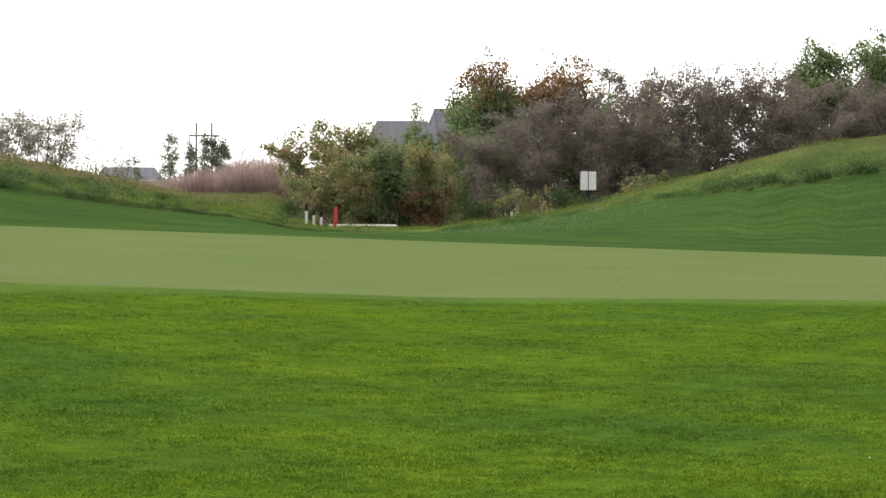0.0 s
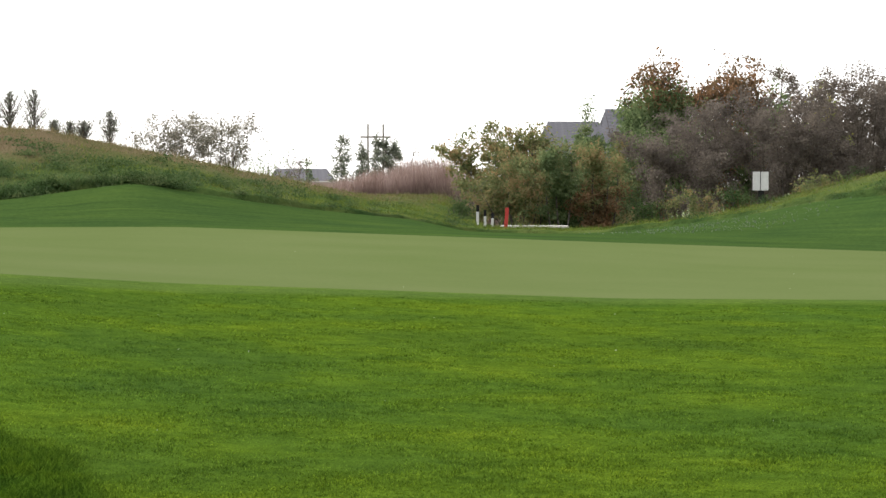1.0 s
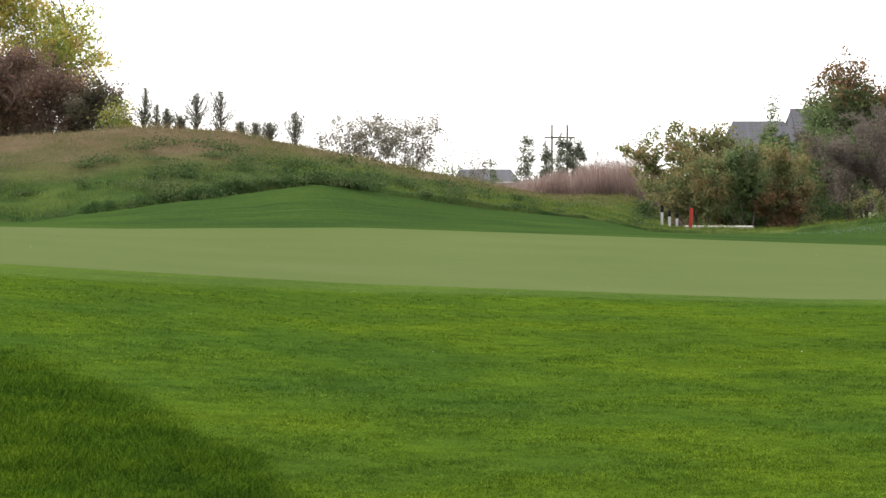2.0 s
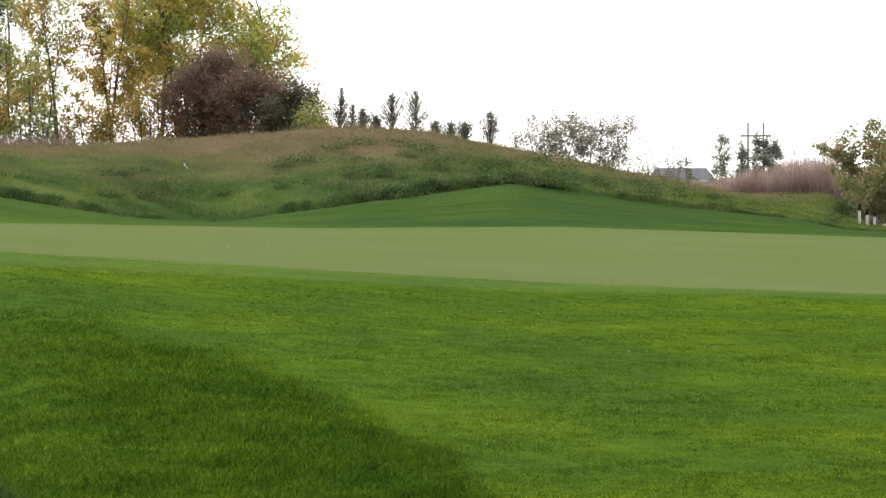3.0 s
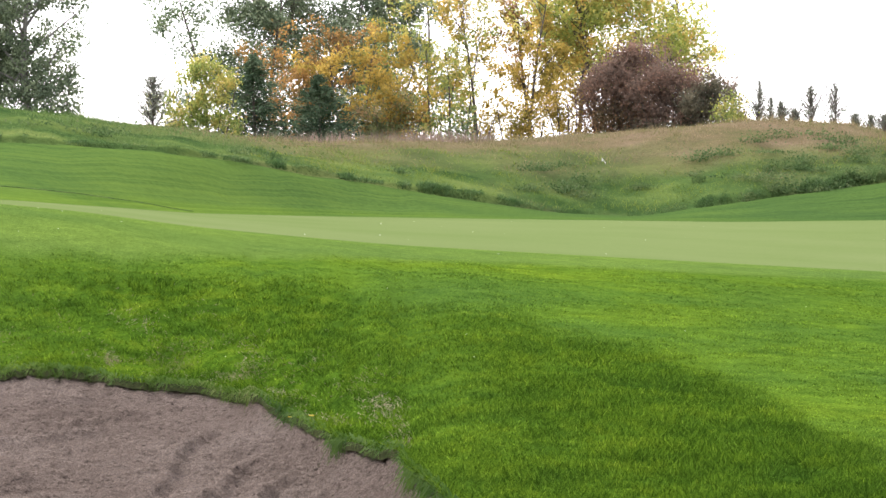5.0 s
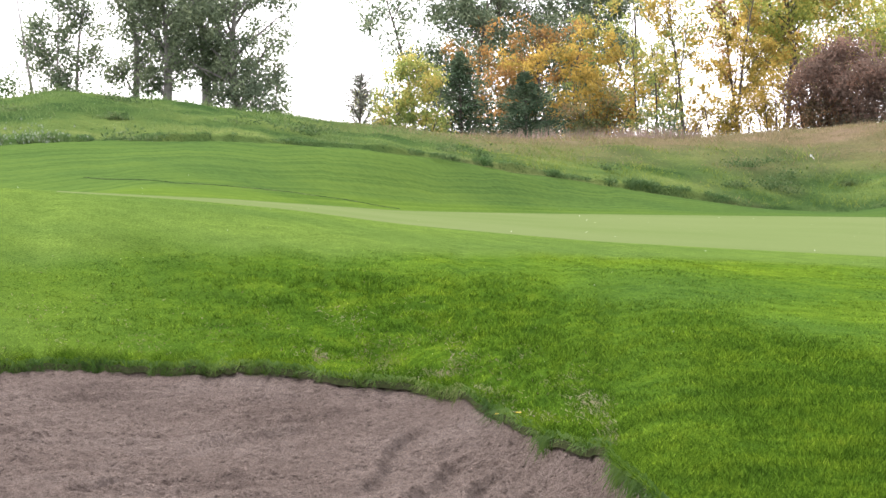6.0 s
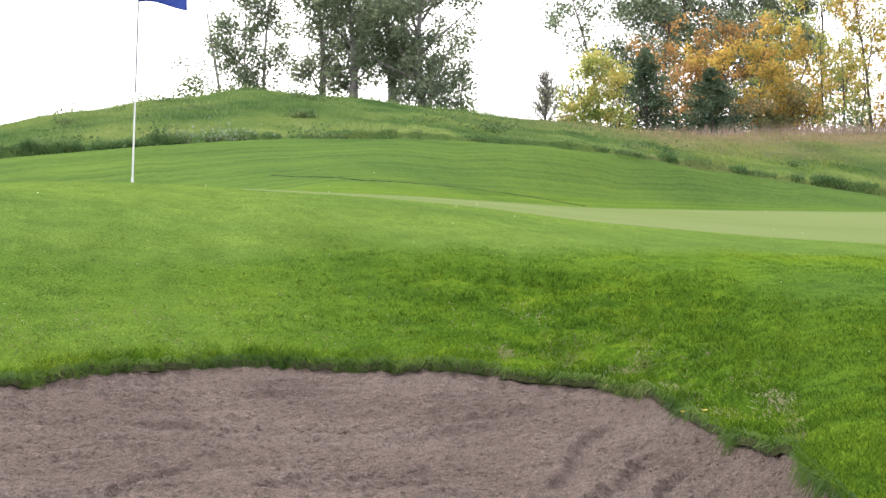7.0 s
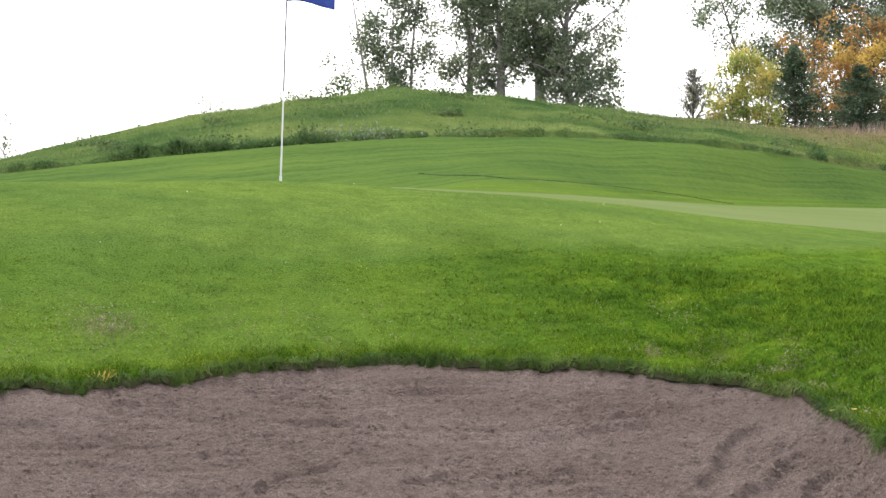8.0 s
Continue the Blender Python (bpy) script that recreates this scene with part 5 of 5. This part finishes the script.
broadleaf("bush", "low thin bush at the end of the mound", 7.18, 108, 1.48, 2.14, 630, "green", 52, low=0.0, stems=6, stem_r=0.02, clumps=30, clump=0.2, size=0.092, spires=10, category='bush')
broadleaf("bush", "low bare shrub in front of far roofs", 6.58, 112, 1.13, 1.75, 630, "purple", 53, low=0.0, stems=6, stem_r=0.02, clumps=24, clump=0.18, size=0.089, spires=20, category='bush', airy='mixed', deep=1.1, shape=0.4)

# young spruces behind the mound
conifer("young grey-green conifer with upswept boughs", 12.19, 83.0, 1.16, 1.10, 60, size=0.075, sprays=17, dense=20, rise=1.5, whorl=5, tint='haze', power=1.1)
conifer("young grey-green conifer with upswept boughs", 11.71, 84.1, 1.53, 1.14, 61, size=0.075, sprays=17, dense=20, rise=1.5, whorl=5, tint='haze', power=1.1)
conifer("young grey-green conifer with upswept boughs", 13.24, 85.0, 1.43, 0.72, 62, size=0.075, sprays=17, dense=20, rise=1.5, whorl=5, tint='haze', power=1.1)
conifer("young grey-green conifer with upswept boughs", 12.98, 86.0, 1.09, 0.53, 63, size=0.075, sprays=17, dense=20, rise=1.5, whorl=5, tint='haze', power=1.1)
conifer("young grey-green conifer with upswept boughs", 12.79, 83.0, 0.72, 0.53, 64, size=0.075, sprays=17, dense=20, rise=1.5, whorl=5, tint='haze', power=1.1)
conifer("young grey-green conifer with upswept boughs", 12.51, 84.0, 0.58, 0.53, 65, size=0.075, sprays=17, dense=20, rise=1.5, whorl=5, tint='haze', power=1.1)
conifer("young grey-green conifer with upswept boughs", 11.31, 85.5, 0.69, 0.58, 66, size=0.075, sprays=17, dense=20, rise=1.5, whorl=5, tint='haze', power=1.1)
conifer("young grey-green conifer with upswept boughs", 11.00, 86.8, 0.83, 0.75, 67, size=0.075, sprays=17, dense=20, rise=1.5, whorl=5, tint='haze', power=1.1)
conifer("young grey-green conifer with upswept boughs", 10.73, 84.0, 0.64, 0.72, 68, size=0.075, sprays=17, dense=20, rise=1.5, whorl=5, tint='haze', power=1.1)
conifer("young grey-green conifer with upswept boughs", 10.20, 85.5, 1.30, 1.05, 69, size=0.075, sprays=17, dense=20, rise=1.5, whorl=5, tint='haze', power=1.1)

# the autumn grove on the mound
broadleaf("bush", "dark maroon bush with dense fine branches", 16.20, 88, 2.45, 2.20, 14000, "red", 70, second=('maroon', 0.55, 'maroon leaves'), low=0.0, stems=9, stem_r=0.03, clumps=130, spires=110, size=0.092, clump=0.46, category='bush', airy='mixed', deep=1.1, shape=0.4)
broadleaf("bush", "tall maroon bush with upright twigs", 15.80, 88.6, 3.00, 2.50, 19000, "umber", 707, second=('maroon', 0.4, 'maroon leaves'), low=0.0, stems=9, stem_r=0.03, clumps=130, spires=110, size=0.092, clump=0.46, category='bush', airy='mixed', deep=1.1, shape=0.4)
broadleaf("bush", "wide dark maroon bush turning brown and olive", 15.05, 87.2, 2.15, 2.90, 21000, "umber", 71, second=('maroon', 0.30, 'maroon leaves'), low=0.0, stems=9, stem_r=0.03, clumps=130, spires=110, size=0.092, clump=0.46, category='bush', airy='mixed', deep=1.1, shape=0.4)
broadleaf("bush", "olive and yellow shrub beside a maroon bush", 14.20, 86.5, 1.55, 2.00, 9000, "umber", 72, low=0.0, stems=5, stem_r=0.02, clumps=60, size=0.096, clump=0.3, spires=28, category='bush', airy='mixed', deep=1.1, shape=0.4)
broadleaf("bush", "low yellow-green shrub on the mound", 13.76, 84.5, 1.01, 1.15, 2310, "lime", 721, low=0.0, stems=5, stem_r=0.02, clumps=40, size=0.081, clump=0.25, spires=14, category='bush')
broadleaf("tree", "broad green tree turning yellow and orange", 15.80, 93.5, 6.45, 4.90, 28000, "gold_green", 73, low=0.45, airy='mixed', shape=0.34, stems=2, stem_r=0.088, clumps=330, clump=0.4, spires=28, size=0.115, second=('orange', 0.9, 'orange leaves'))
broadleaf("tree", "tree with orange and yellow leaves", 17.30, 95, 7.40, 3.53, 8600, "yellow", 74, low=0.5, airy='mixed', stems=2, stem_r=0.072, clumps=130, clump=0.29, spires=24, size=0.115, second=('orange', 0.35, 'orange leaves'))
broadleaf("tree", "airy tree with yellow leaves and open branches", 18.40, 92, 6.47, 3.88, 9000, "yellow", 75, low=0.1, stems=2, stem_r=0.064, clumps=130, clump=0.24, spires=24, size=0.103, airy=True)
broadleaf("tree", "sparse dark-stemmed tree with small leaves", 19.51, 91, 5.72, 2.37, 5000, "lime", 76, low=0.1, stems=3, stem_r=0.04, clumps=90, clump=0.22, spires=24, size=0.092, airy=True)
broadleaf("tree", "orange and yellow young maple tree", 21.03, 90, 4.34, 3.35, 7087, "orange", 77, low=0.1, stems=3, stem_r=0.048, clumps=110, clump=0.26, spires=16, size=0.115, second=('yellow', 0.35, 'yellow leaves'), airy=True)
broadleaf("tree", "rusty orange tree between spruces", 22.43, 92, 4.66, 3.08, 5512, "orange", 78, low=0.15, stems=2, stem_r=0.048, clumps=90, clump=0.26, spires=16, size=0.115, airy=True)
conifer("dark blue-green spruce under orange trees", 23.40, 88, 3.47, 4.12, 79, sprays=150, dense=26, size=0.13, power=1.0, rise=0.1)
conifer("smaller dark green spruce under orange trees", 22.10, 87.5, 2.84, 3.64, 80, sprays=150, dense=26, size=0.13, power=1.0, rise=0.1)
broadleaf("tree", "tall dark green poplar with a leaning stem", 23.74, 104, 9.17, 4.90, 25200, "dark", 81, airy='mixed', low=0.3, stems=2, stem_r=0.088, clumps=168, clump=0.48, spires=16, size=0.121, lean=-0.5)
broadleaf("tree", "tall dark green poplar behind orange trees", 22.04, 105, 9.78, 4.43, 33600, "dark", 82, airy='mixed', low=0.25, stems=2, stem_r=0.088, clumps=182, clump=0.48, spires=16, size=0.121)
broadleaf("tree", "tall dense dark green poplar", 20.56, 106, 9.65, 3.94, 29400, "dark", 83, airy='mixed', low=0.2, stems=2, stem_r=0.088, clumps=168, clump=0.48, spires=16, size=0.121)
broadleaf("bush", "bright yellow-green shrub at the grove edge", 24.50, 86, 3.00, 2.77, 9450, "lime", 84, airy='mixed', low=0.0, stems=6, stem_r=0.03, clumps=90, clump=0.28, spires=10, size=0.098, category='bush')
broadleaf("bush", "low yellow bush under an airy tree", 18.01, 89, 2.01, 2.21, 2310, "yellow", 85, low=0.0, stems=5, stem_r=0.03, clumps=50, clump=0.25, spires=6, size=0.103, category='bush')
broadleaf("bush", "low dark undergrowth below the grove", 19.33, 90, 1.86, 2.90, 2310, "green", 86, low=0.0, stems=6, stem_r=0.03, clumps=50, clump=0.25, spires=8, size=0.092, category='bush')
broadleaf("bush", "low undergrowth with brown leaves below the grove", 20.87, 89.5, 1.97, 3.01, 3412, "olive", 87, low=0.0, stems=6, stem_r=0.03, clumps=60, clump=0.25, spires=16, size=0.103, category='bush', airy='mixed', deep=1.1, shape=0.4)
conifer("small grey-green conifer standing apart", 25.46, 74.4, 1.50, 1.25, 88, size=0.08, sprays=24, dense=22, rise=1.0, whorl=6, tint='haze', power=0.75)
broadleaf("tree", "airy poplar with thin dark stems and yellowing leaves", 19.94, 97, 7.66, 3.37, 6300, "lime", 801, low=0.15, stems=2, stem_r=0.04, clumps=100, clump=0.27, spires=20, size=0.115, airy=True)
broadleaf("tree", "golden young tree among airy trees", 18.46, 95, 5.28, 2.83, 6400, "yellow", 802, low=0.1, stems=2, stem_r=0.04, clumps=80, clump=0.24, spires=16, size=0.103, airy=True)
broadleaf("bush", "rusty orange undergrowth between the spruces", 22.40, 91, 3.27, 2.93, 3150, "orange", 803, low=0.0, stems=5, stem_r=0.03, clumps=70, clump=0.3, spires=8, size=0.103, category='bush')
broadleaf("bush", "golden undergrowth in front of young maples", 20.93, 91, 3.06, 2.93, 2835, "yellow", 804, low=0.0, stems=5, stem_r=0.03, clumps=70, clump=0.3, spires=8, size=0.103, category='bush')
broadleaf("tree", "green poplar turning yellow behind the airy trees", 16.97, 99, 7.02, 3.44, 3990, "lime", 805, low=0.5, stems=1, stem_r=0.056, clumps=90, clump=0.29, spires=16, size=0.115, airy=True)
broadleaf("bush", "low yellowing bush at the foot of the maroon bush", 17.10, 88.5, 2.56, 1.76, 3780, "yellow", 806, low=0.0, stems=5, stem_r=0.03, clumps=50, clump=0.25, spires=6, size=0.092, category='bush')

# the aspens behind the grassy mound
broadleaf("aspen_tree", "aspen with several thin dark stems and open green crown", 31.55, 76, 5.20, 2.35, 15500, "aspen", 907, airy='mixed', low=0.08, stems=3, stem_r=0.06, clumps=110, clump=0.34, spires=16, size=0.092, shape=0.3, bark=M_PALE)
broadleaf("aspen_tree", "aspen with a pale stem and green leaves", 30.08, 77, 5.60, 2.01, 9800, "aspen", 91, airy='mixed', low=0.24, stems=1, stem_r=0.13, clumps=90, clump=0.34, spires=16, size=0.092, shape=0.3, bark=M_GREY)
broadleaf("aspen_tree", "aspen with a dark straight stem and green leaves", 29.40, 76, 5.52, 1.79, 12000, "aspen", 99, airy='mixed', low=0.24, stems=1, stem_r=0.15, clumps=100, clump=0.34, spires=16, size=0.092, shape=0.3, bark=M_GREY)
broadleaf("aspen_tree", "aspen with a leaning pale stem and green leaves", 28.57, 75, 5.59, 1.67, 10400, "aspen", 92, airy='mixed', low=0.24, stems=1, stem_r=0.15, clumps=90, clump=0.34, spires=16, size=0.092, lean=-0.5, shape=0.3, bark=M_GREY)
broadleaf("aspen_tree", "aspen with a straight pale trunk and green leaves", 27.88, 74, 5.21, 3.30, 19500, "aspen", 93, airy='mixed', low=0.14, stems=1, stem_r=0.17, clumps=150, clump=0.34, spires=16, size=0.092, shape=0.36, bark=M_GREY)
broadleaf("bush", "small green bush beside the aspens", 27.53, 73, 1.53, 1.45, 2310, "aspen", 94, low=0.05, stems=4, stem_r=0.03, clumps=36, clump=0.25, spires=6, size=0.103, category='bush')
broadleaf("bush", "low leafy weeds on the mound top", 32.51, 61, 0.35, 1.06, 525, "weed", 95, low=0, stems=6, stem_r=0.01, clumps=24, clump=0.15, size=0.069, spires=8, category='bush')
broadleaf("bush", "thin twiggy weeds on the mound", 35.25, 61, 0.54, 0.91, 273, "weed", 96, low=0.2, stems=6, stem_r=0.008, clumps=24, clump=0.12, size=0.057, spires=8, category='bush')
broadleaf("bush", "thin twiggy shrub behind the mound", 33.48, 63, 0.52, 0.78, 273, "weed", 97, low=0.2, stems=6, stem_r=0.008, clumps=24, clump=0.12, size=0.057, spires=8, category='bush')
broadleaf("tree", "thin far tree at the mound edge", 39.39, 95, 3.25, 1.13, 525, "dark", 98, low=0.2, stems=1, stem_r=0.04, clumps=24, clump=0.2, size=0.115, spires=10, airy=True)


# ---- made things ----
def box(bm, size, at=(0, 0, 0), bevel=0.0, turn=0.0):
    """Adds a box with its centre at `at` to bm."""
    got = bmesh.ops.create_cube(bm, size=1.0, matrix=pose(*at, 0, 0, turn) @ Matrix.Diagonal((*size, 1)))
    if bevel:
        edges = {e for v in got["verts"] for e in v.link_edges}
        bmesh.ops.bevel(bm, geom=list(edges), offset=bevel, segments=2, affect="EDGES")
    return bm


def rod(bm, r0, r1, z0, z1, at=(0, 0), sides=12):
    bmesh.ops.create_cone(bm, cap_ends=True, segments=sides, radius1=r0, radius2=r1, depth=z1 - z0, matrix=pose(at[0], at[1], (z0 + z1) / 2))
    return bm


def part(name, bm, mat, parent, label=""):
    me = bpy.data.meshes.new(name)
    bm.to_mesh(me)
    bm.free()
    me.materials.append(mat)
    return under(name, me, parent, label)


def thing(name, az, dist, label, category, group="", up=0.0, turn=None):
    ob = new(name)
    ob.location = place(az, dist, up)
    ob.rotation_euler = (0, 0, radians(az if turn is None else turn))
    return tagged(ob, label, category, group)


def flagstick():
    root = thing("flagstick", 33.84, 28.25, "white golf flagstick with a blue flag in the wind", "golf flag")
    root.rotation_euler = (0, radians(2.9), radians(33.84))
    pole = part("pole", rod(bmesh.new(), 0.0095, 0.0085, -0.1, 0.9), M_WHITE, root)
    part("upper_pole", rod(bmesh.new(), 0.0095, 0.008, 0.9, 2.19), M_POLE, root)
    part("ferrule", rod(bmesh.new(), 0.013, 0.013, -0.1, 0.05), M_WHITE, pole)
    part("cap", rod(bmesh.new(), 0.012, 0.008, 2.19, 2.215), M_WHITE, pole)
    bm = bmesh.new()
    nx, nz = 24, 14
    grid = []
    for i in range(nx + 1):
        u = i / nx
        for k in range(nz + 1):
            w = k / nz
            y = 0.035 * math.sin(7 * u + 2.2 * w) * u + 0.02 * math.sin(13 * u - w) * u
            grid.append(bm.verts.new((0.008 + 0.475 * u, y, 1.795 + 0.365 * w - 0.065 * u * u * (1 - 0.3 * w) + 0.012 * math.sin(6 * u))))
    for i in range(nx):
        for k in range(nz):
            a = i * (nz + 1) + k
            bm.faces.new((grid[a], grid[a + nz + 1], grid[a + nz + 2], grid[a + 1]))
    bmesh.ops.solidify(bm, geom=bm.faces[:], thickness=0.002)
    flag = part("flag", bm, M_FLAG, root, "blue cloth flag")
    flag.data.polygons.foreach_set("use_smooth", np.ones(len(flag.data.polygons), bool))


def marker_posts():
    for az, dist, tall in ((2.77, 99, 0.72), (2.62, 102, 0.64), (2.47, 106, 0.52)):
        root = thing("marker_post", az, dist, "white wooden post with a black top beside the path", "post", "posts along the cart path")
        part("shaft", box(bmesh.new(), (0.10, 0.10, tall * 0.66), (0, 0, tall * 0.33), 0.008), M_WHITE, root)
        part("top_band", box(bmesh.new(), (0.104, 0.104, tall * 0.34), (0, 0, tall * 0.83), 0.008), M_BLACK, root, "black painted top")
    root = thing("hazard_stake", 2.20, 98, "red painted stake leaning slightly by the path", "stake")
    root.rotation_euler = (0, radians(4), radians(2.2))
    part("shaft", box(bmesh.new(), (0.125, 0.10, 0.74), (0, 0, 0.35), 0.010), M_RED, root)


def path_slab():
    root = thing("cart_path", 1.62, 103, "short stretch of pale concrete cart path", "path", turn=1.6)
    tagged(root, kind="structure")
    for k in range(3):
        part("slab", box(bmesh.new(), (0.82, 3.0, 0.16), (-0.84 + 0.84 * k, 0, 0.02), 0.015), M_CONC, root)
    root.location.z += 0.02


def tee_sign():
    root = thing("sign", -2.94, 100, "two-panel white sign back on a black post", "sign")
    s = 100 / 5000
    zc = 1.6 + s * 11 - root.location.z  # the panels' middle over the ground
    part("post", box(bmesh.new(), (0.22, 0.06, zc + 0.3), (0.02, 0.06, (zc + 0.3) / 2 - 0.05), 0.01), M_BLACK, root, "black post")
    for k in (-1, 1):
        part("panel", box(bmesh.new(), (0.265, 0.03, 0.66), (k * 0.145, 0, zc), 0.008), M_WHITE, root)
    part("divider", box(bmesh.new(), (0.03, 0.02, 0.66), (0, 0.012, zc), 0.003), M_BLACK, root)


def gable(bm, half, deep, z0, z1, over=0.3, hip=0.9):
    """A roof of two thick slopes; its ridge runs along x and is a little shorter than its eaves."""
    run, thick = deep / 2 + over, 0.16
    for k in (-1, 1):
        top = [(-half + hip, 0, z1), (half - hip, 0, z1), (half + over, k * run, z0), (-half - over, k * run, z0)]
        a, b = [bm.verts.new(p) for p in top], [bm.verts.new((x, y, z - thick)) for x, y, z in top]
        bm.faces.new(a), bm.faces.new(b[::-1])
        for i in range(4):
            bm.faces.new((a[i], b[i], b[(i + 1) % 4], a[(i + 1) % 4]))
    bmesh.ops.recalc_face_normals(bm, faces=bm.faces[:])
    return bm


def house(az, dist, ridge, wide, deep, wall, label, turn):
    """A house: walls with a gable at each end, a shingled roof with courses, windows."""
    root = thing("house", az, dist, label, "house", turn=turn)
    bm = bmesh.new()
    h = wide / 2
    outline = [(-deep / 2, 0), (deep / 2, 0), (deep / 2, wall - 0.1), (0, wall + 0.2 * (ridge - wall)), (-deep / 2, wall - 0.1)]
    left, right = [bm.verts.new((-h, y, z)) for y, z in outline], [bm.verts.new((h, y, z)) for y, z in outline]
    bm.faces.new(left[::-1]), bm.faces.new(right)
    for i in range(5):
        bm.faces.new((left[i], left[(i + 1) % 5], right[(i + 1) % 5], right[i]))
    part("wall", bm, M_WALL, root)
    roof = part("roof", gable(bmesh.new(), h, deep, wall, ridge), M_ROOF, root, "grey shingled roof")
    run, rise = deep / 2 + 0.3, ridge - wall
    slope = math.degrees(math.atan2(rise, run))
    for i in range(14):  # courses of shingles, each a little proud of the next
        u = (i + 0.5) / 14
        bm = box(bmesh.new(), (wide - 1.8 + 2.4 * u, math.hypot(run, rise) / 14 + 0.02, 0.03))
        c = part("shingle_course", bm, M_ROOF, roof)
        c.matrix_local = pose(0, -run * u, ridge - rise * u + 0.015, slope + 1.5, 0, 0)
    part("fascia", box(bmesh.new(), (wide + 0.6, 0.06, 0.2), (0, -run - 0.02, wall - 0.02)), M_WHITE, root)
    for x in (-0.25, 0.25):
        win = part("window", box(bmesh.new(), (1.3, 0.08, 1.2), (x * wide, -deep / 2 - 0.03, wall - 1.2)), M_WHITE, root)
        part("pane", box(bmesh.new(), (1.1, 0.04, 1.0), (x * wide, -deep / 2 - 0.07, wall - 1.2)), M_GLASS, win)
    return root


def power_pole():
    d = 560.0
    root = thing("power_pole", 4.845, d, "far wooden H-frame power pole with a crossarm", "power pole")
    k = d / 5000
    top = EYE + k * 110 - root.location.z
    for x in (-13.5, 13.5):
        part("pole", rod(bmesh.new(), 0.24, 0.17, 0, top, (x * k, 0), 8), M_TIMBER, root)
    part("crossarm", box(bmesh.new(), (54 * k, 0.24, 0.34), (0, 0, top - 23 * k)), M_TIMBER, root)
    ln = math.hypot(24 * k, 22 * k)
    for sx in (-1,):
        part("brace", box(bmesh.new(), (ln * 0.6, 0.14, 0.16), (0, 0, 0)), M_TIMBER, root).matrix_local = pose(-6 * k, 0, top - 54 * k, 0, 50, 0)
    for x in (-26, 0, 26):
        part("insulator", rod(bmesh.new(), 0.09, 0.07, top - 34 * k, top - 24 * k, (x * k, 0), 6), M_TIMBER, root)


def flowers():
    """Yellow leaves on the bunker's edge and pale flecks on the turf."""
    rnd = random.Random(3)
    for az, d in ((22.32, 16.84), (22.75, 17.24)):
        root = thing("dandelion", az, d, "small yellow dandelion in the grass by the bunker", "flower", "dandelions")
        bm = bmesh.new()
        for k in range(9):
            t = k * 0.7
            bmesh.ops.create_cube(bm, size=1.0, matrix=pose(0.008 * math.cos(t), 0.008 * math.sin(t), 0.055, 20, 0, math.degrees(t)) @ Matrix.Diagonal((0.016, 0.007, 0.005, 1)))
        part("petals", bm, M_YELLOW, root)
        part("stalk", rod(bmesh.new(), 0.003, 0.002, 0, 0.055), LEAF["weed"], root)
    rng = np.random.default_rng(9)
    n = 130
    az, d = rng.uniform(-10, 41, n), rng.uniform(13, 56, n)
    r, z, inside = lay(az)
    keep = (d > r[3] + 0.3) | (inside < 0.05)
    az, d = az[keep], d[keep]
    a = np.radians(az)
    c = np.stack([-d * np.sin(a), d * np.cos(a), height(az, d) + 0.018], -1)
    me = leaf_mesh("clover_flowers", c, 0.012, rng, M_FLECK, 0.8)
    tagged(new("clover_flowers", me), "scattered tiny white clover flowers in the turf", "flowers", kind="stuff")


def paper_scrap():
    root = thing("paper_scrap", 16.36, 71.5, "crumpled white paper scrap caught in the bank's grass", "litter")
    bm = bmesh.new()
    for k in range(4):
        for m in range(2):
            bm.verts.new((0.035 * k - 0.05, 0.02 * math.sin(k * 2.1), 0.12 + 0.06 * m + 0.03 * math.sin(k * 1.3 + m) - 0.02 * k))
    bm.verts.ensure_lookup_table()
    for k in range(3):
        bm.faces.new([bm.verts[i] for i in (2 * k, 2 * k + 2, 2 * k + 3, 2 * k + 1)])
    bmesh.ops.solidify(bm, geom=bm.faces[:], thickness=0.004)
    part("sheet", bm, M_FLECK, root)


paper_scrap()
flagstick()
marker_posts()
path_slab()
tee_sign()
house(0.84, 190, 5.95, 5.2, 7.0, 3.4, "house with a grey shingled roof behind the bushes", 6)
house(-0.62, 205, 7.2, 7.6, 9.0, 3.6, "taller house with a grey roof behind the trees", 4)
house(6.35, 380, 3.9, 8.6, 8.0, 2.2, "far low house with a grey hipped roof", 8)
power_pole()
flowers()
bank_weeds()
silver_weeds()
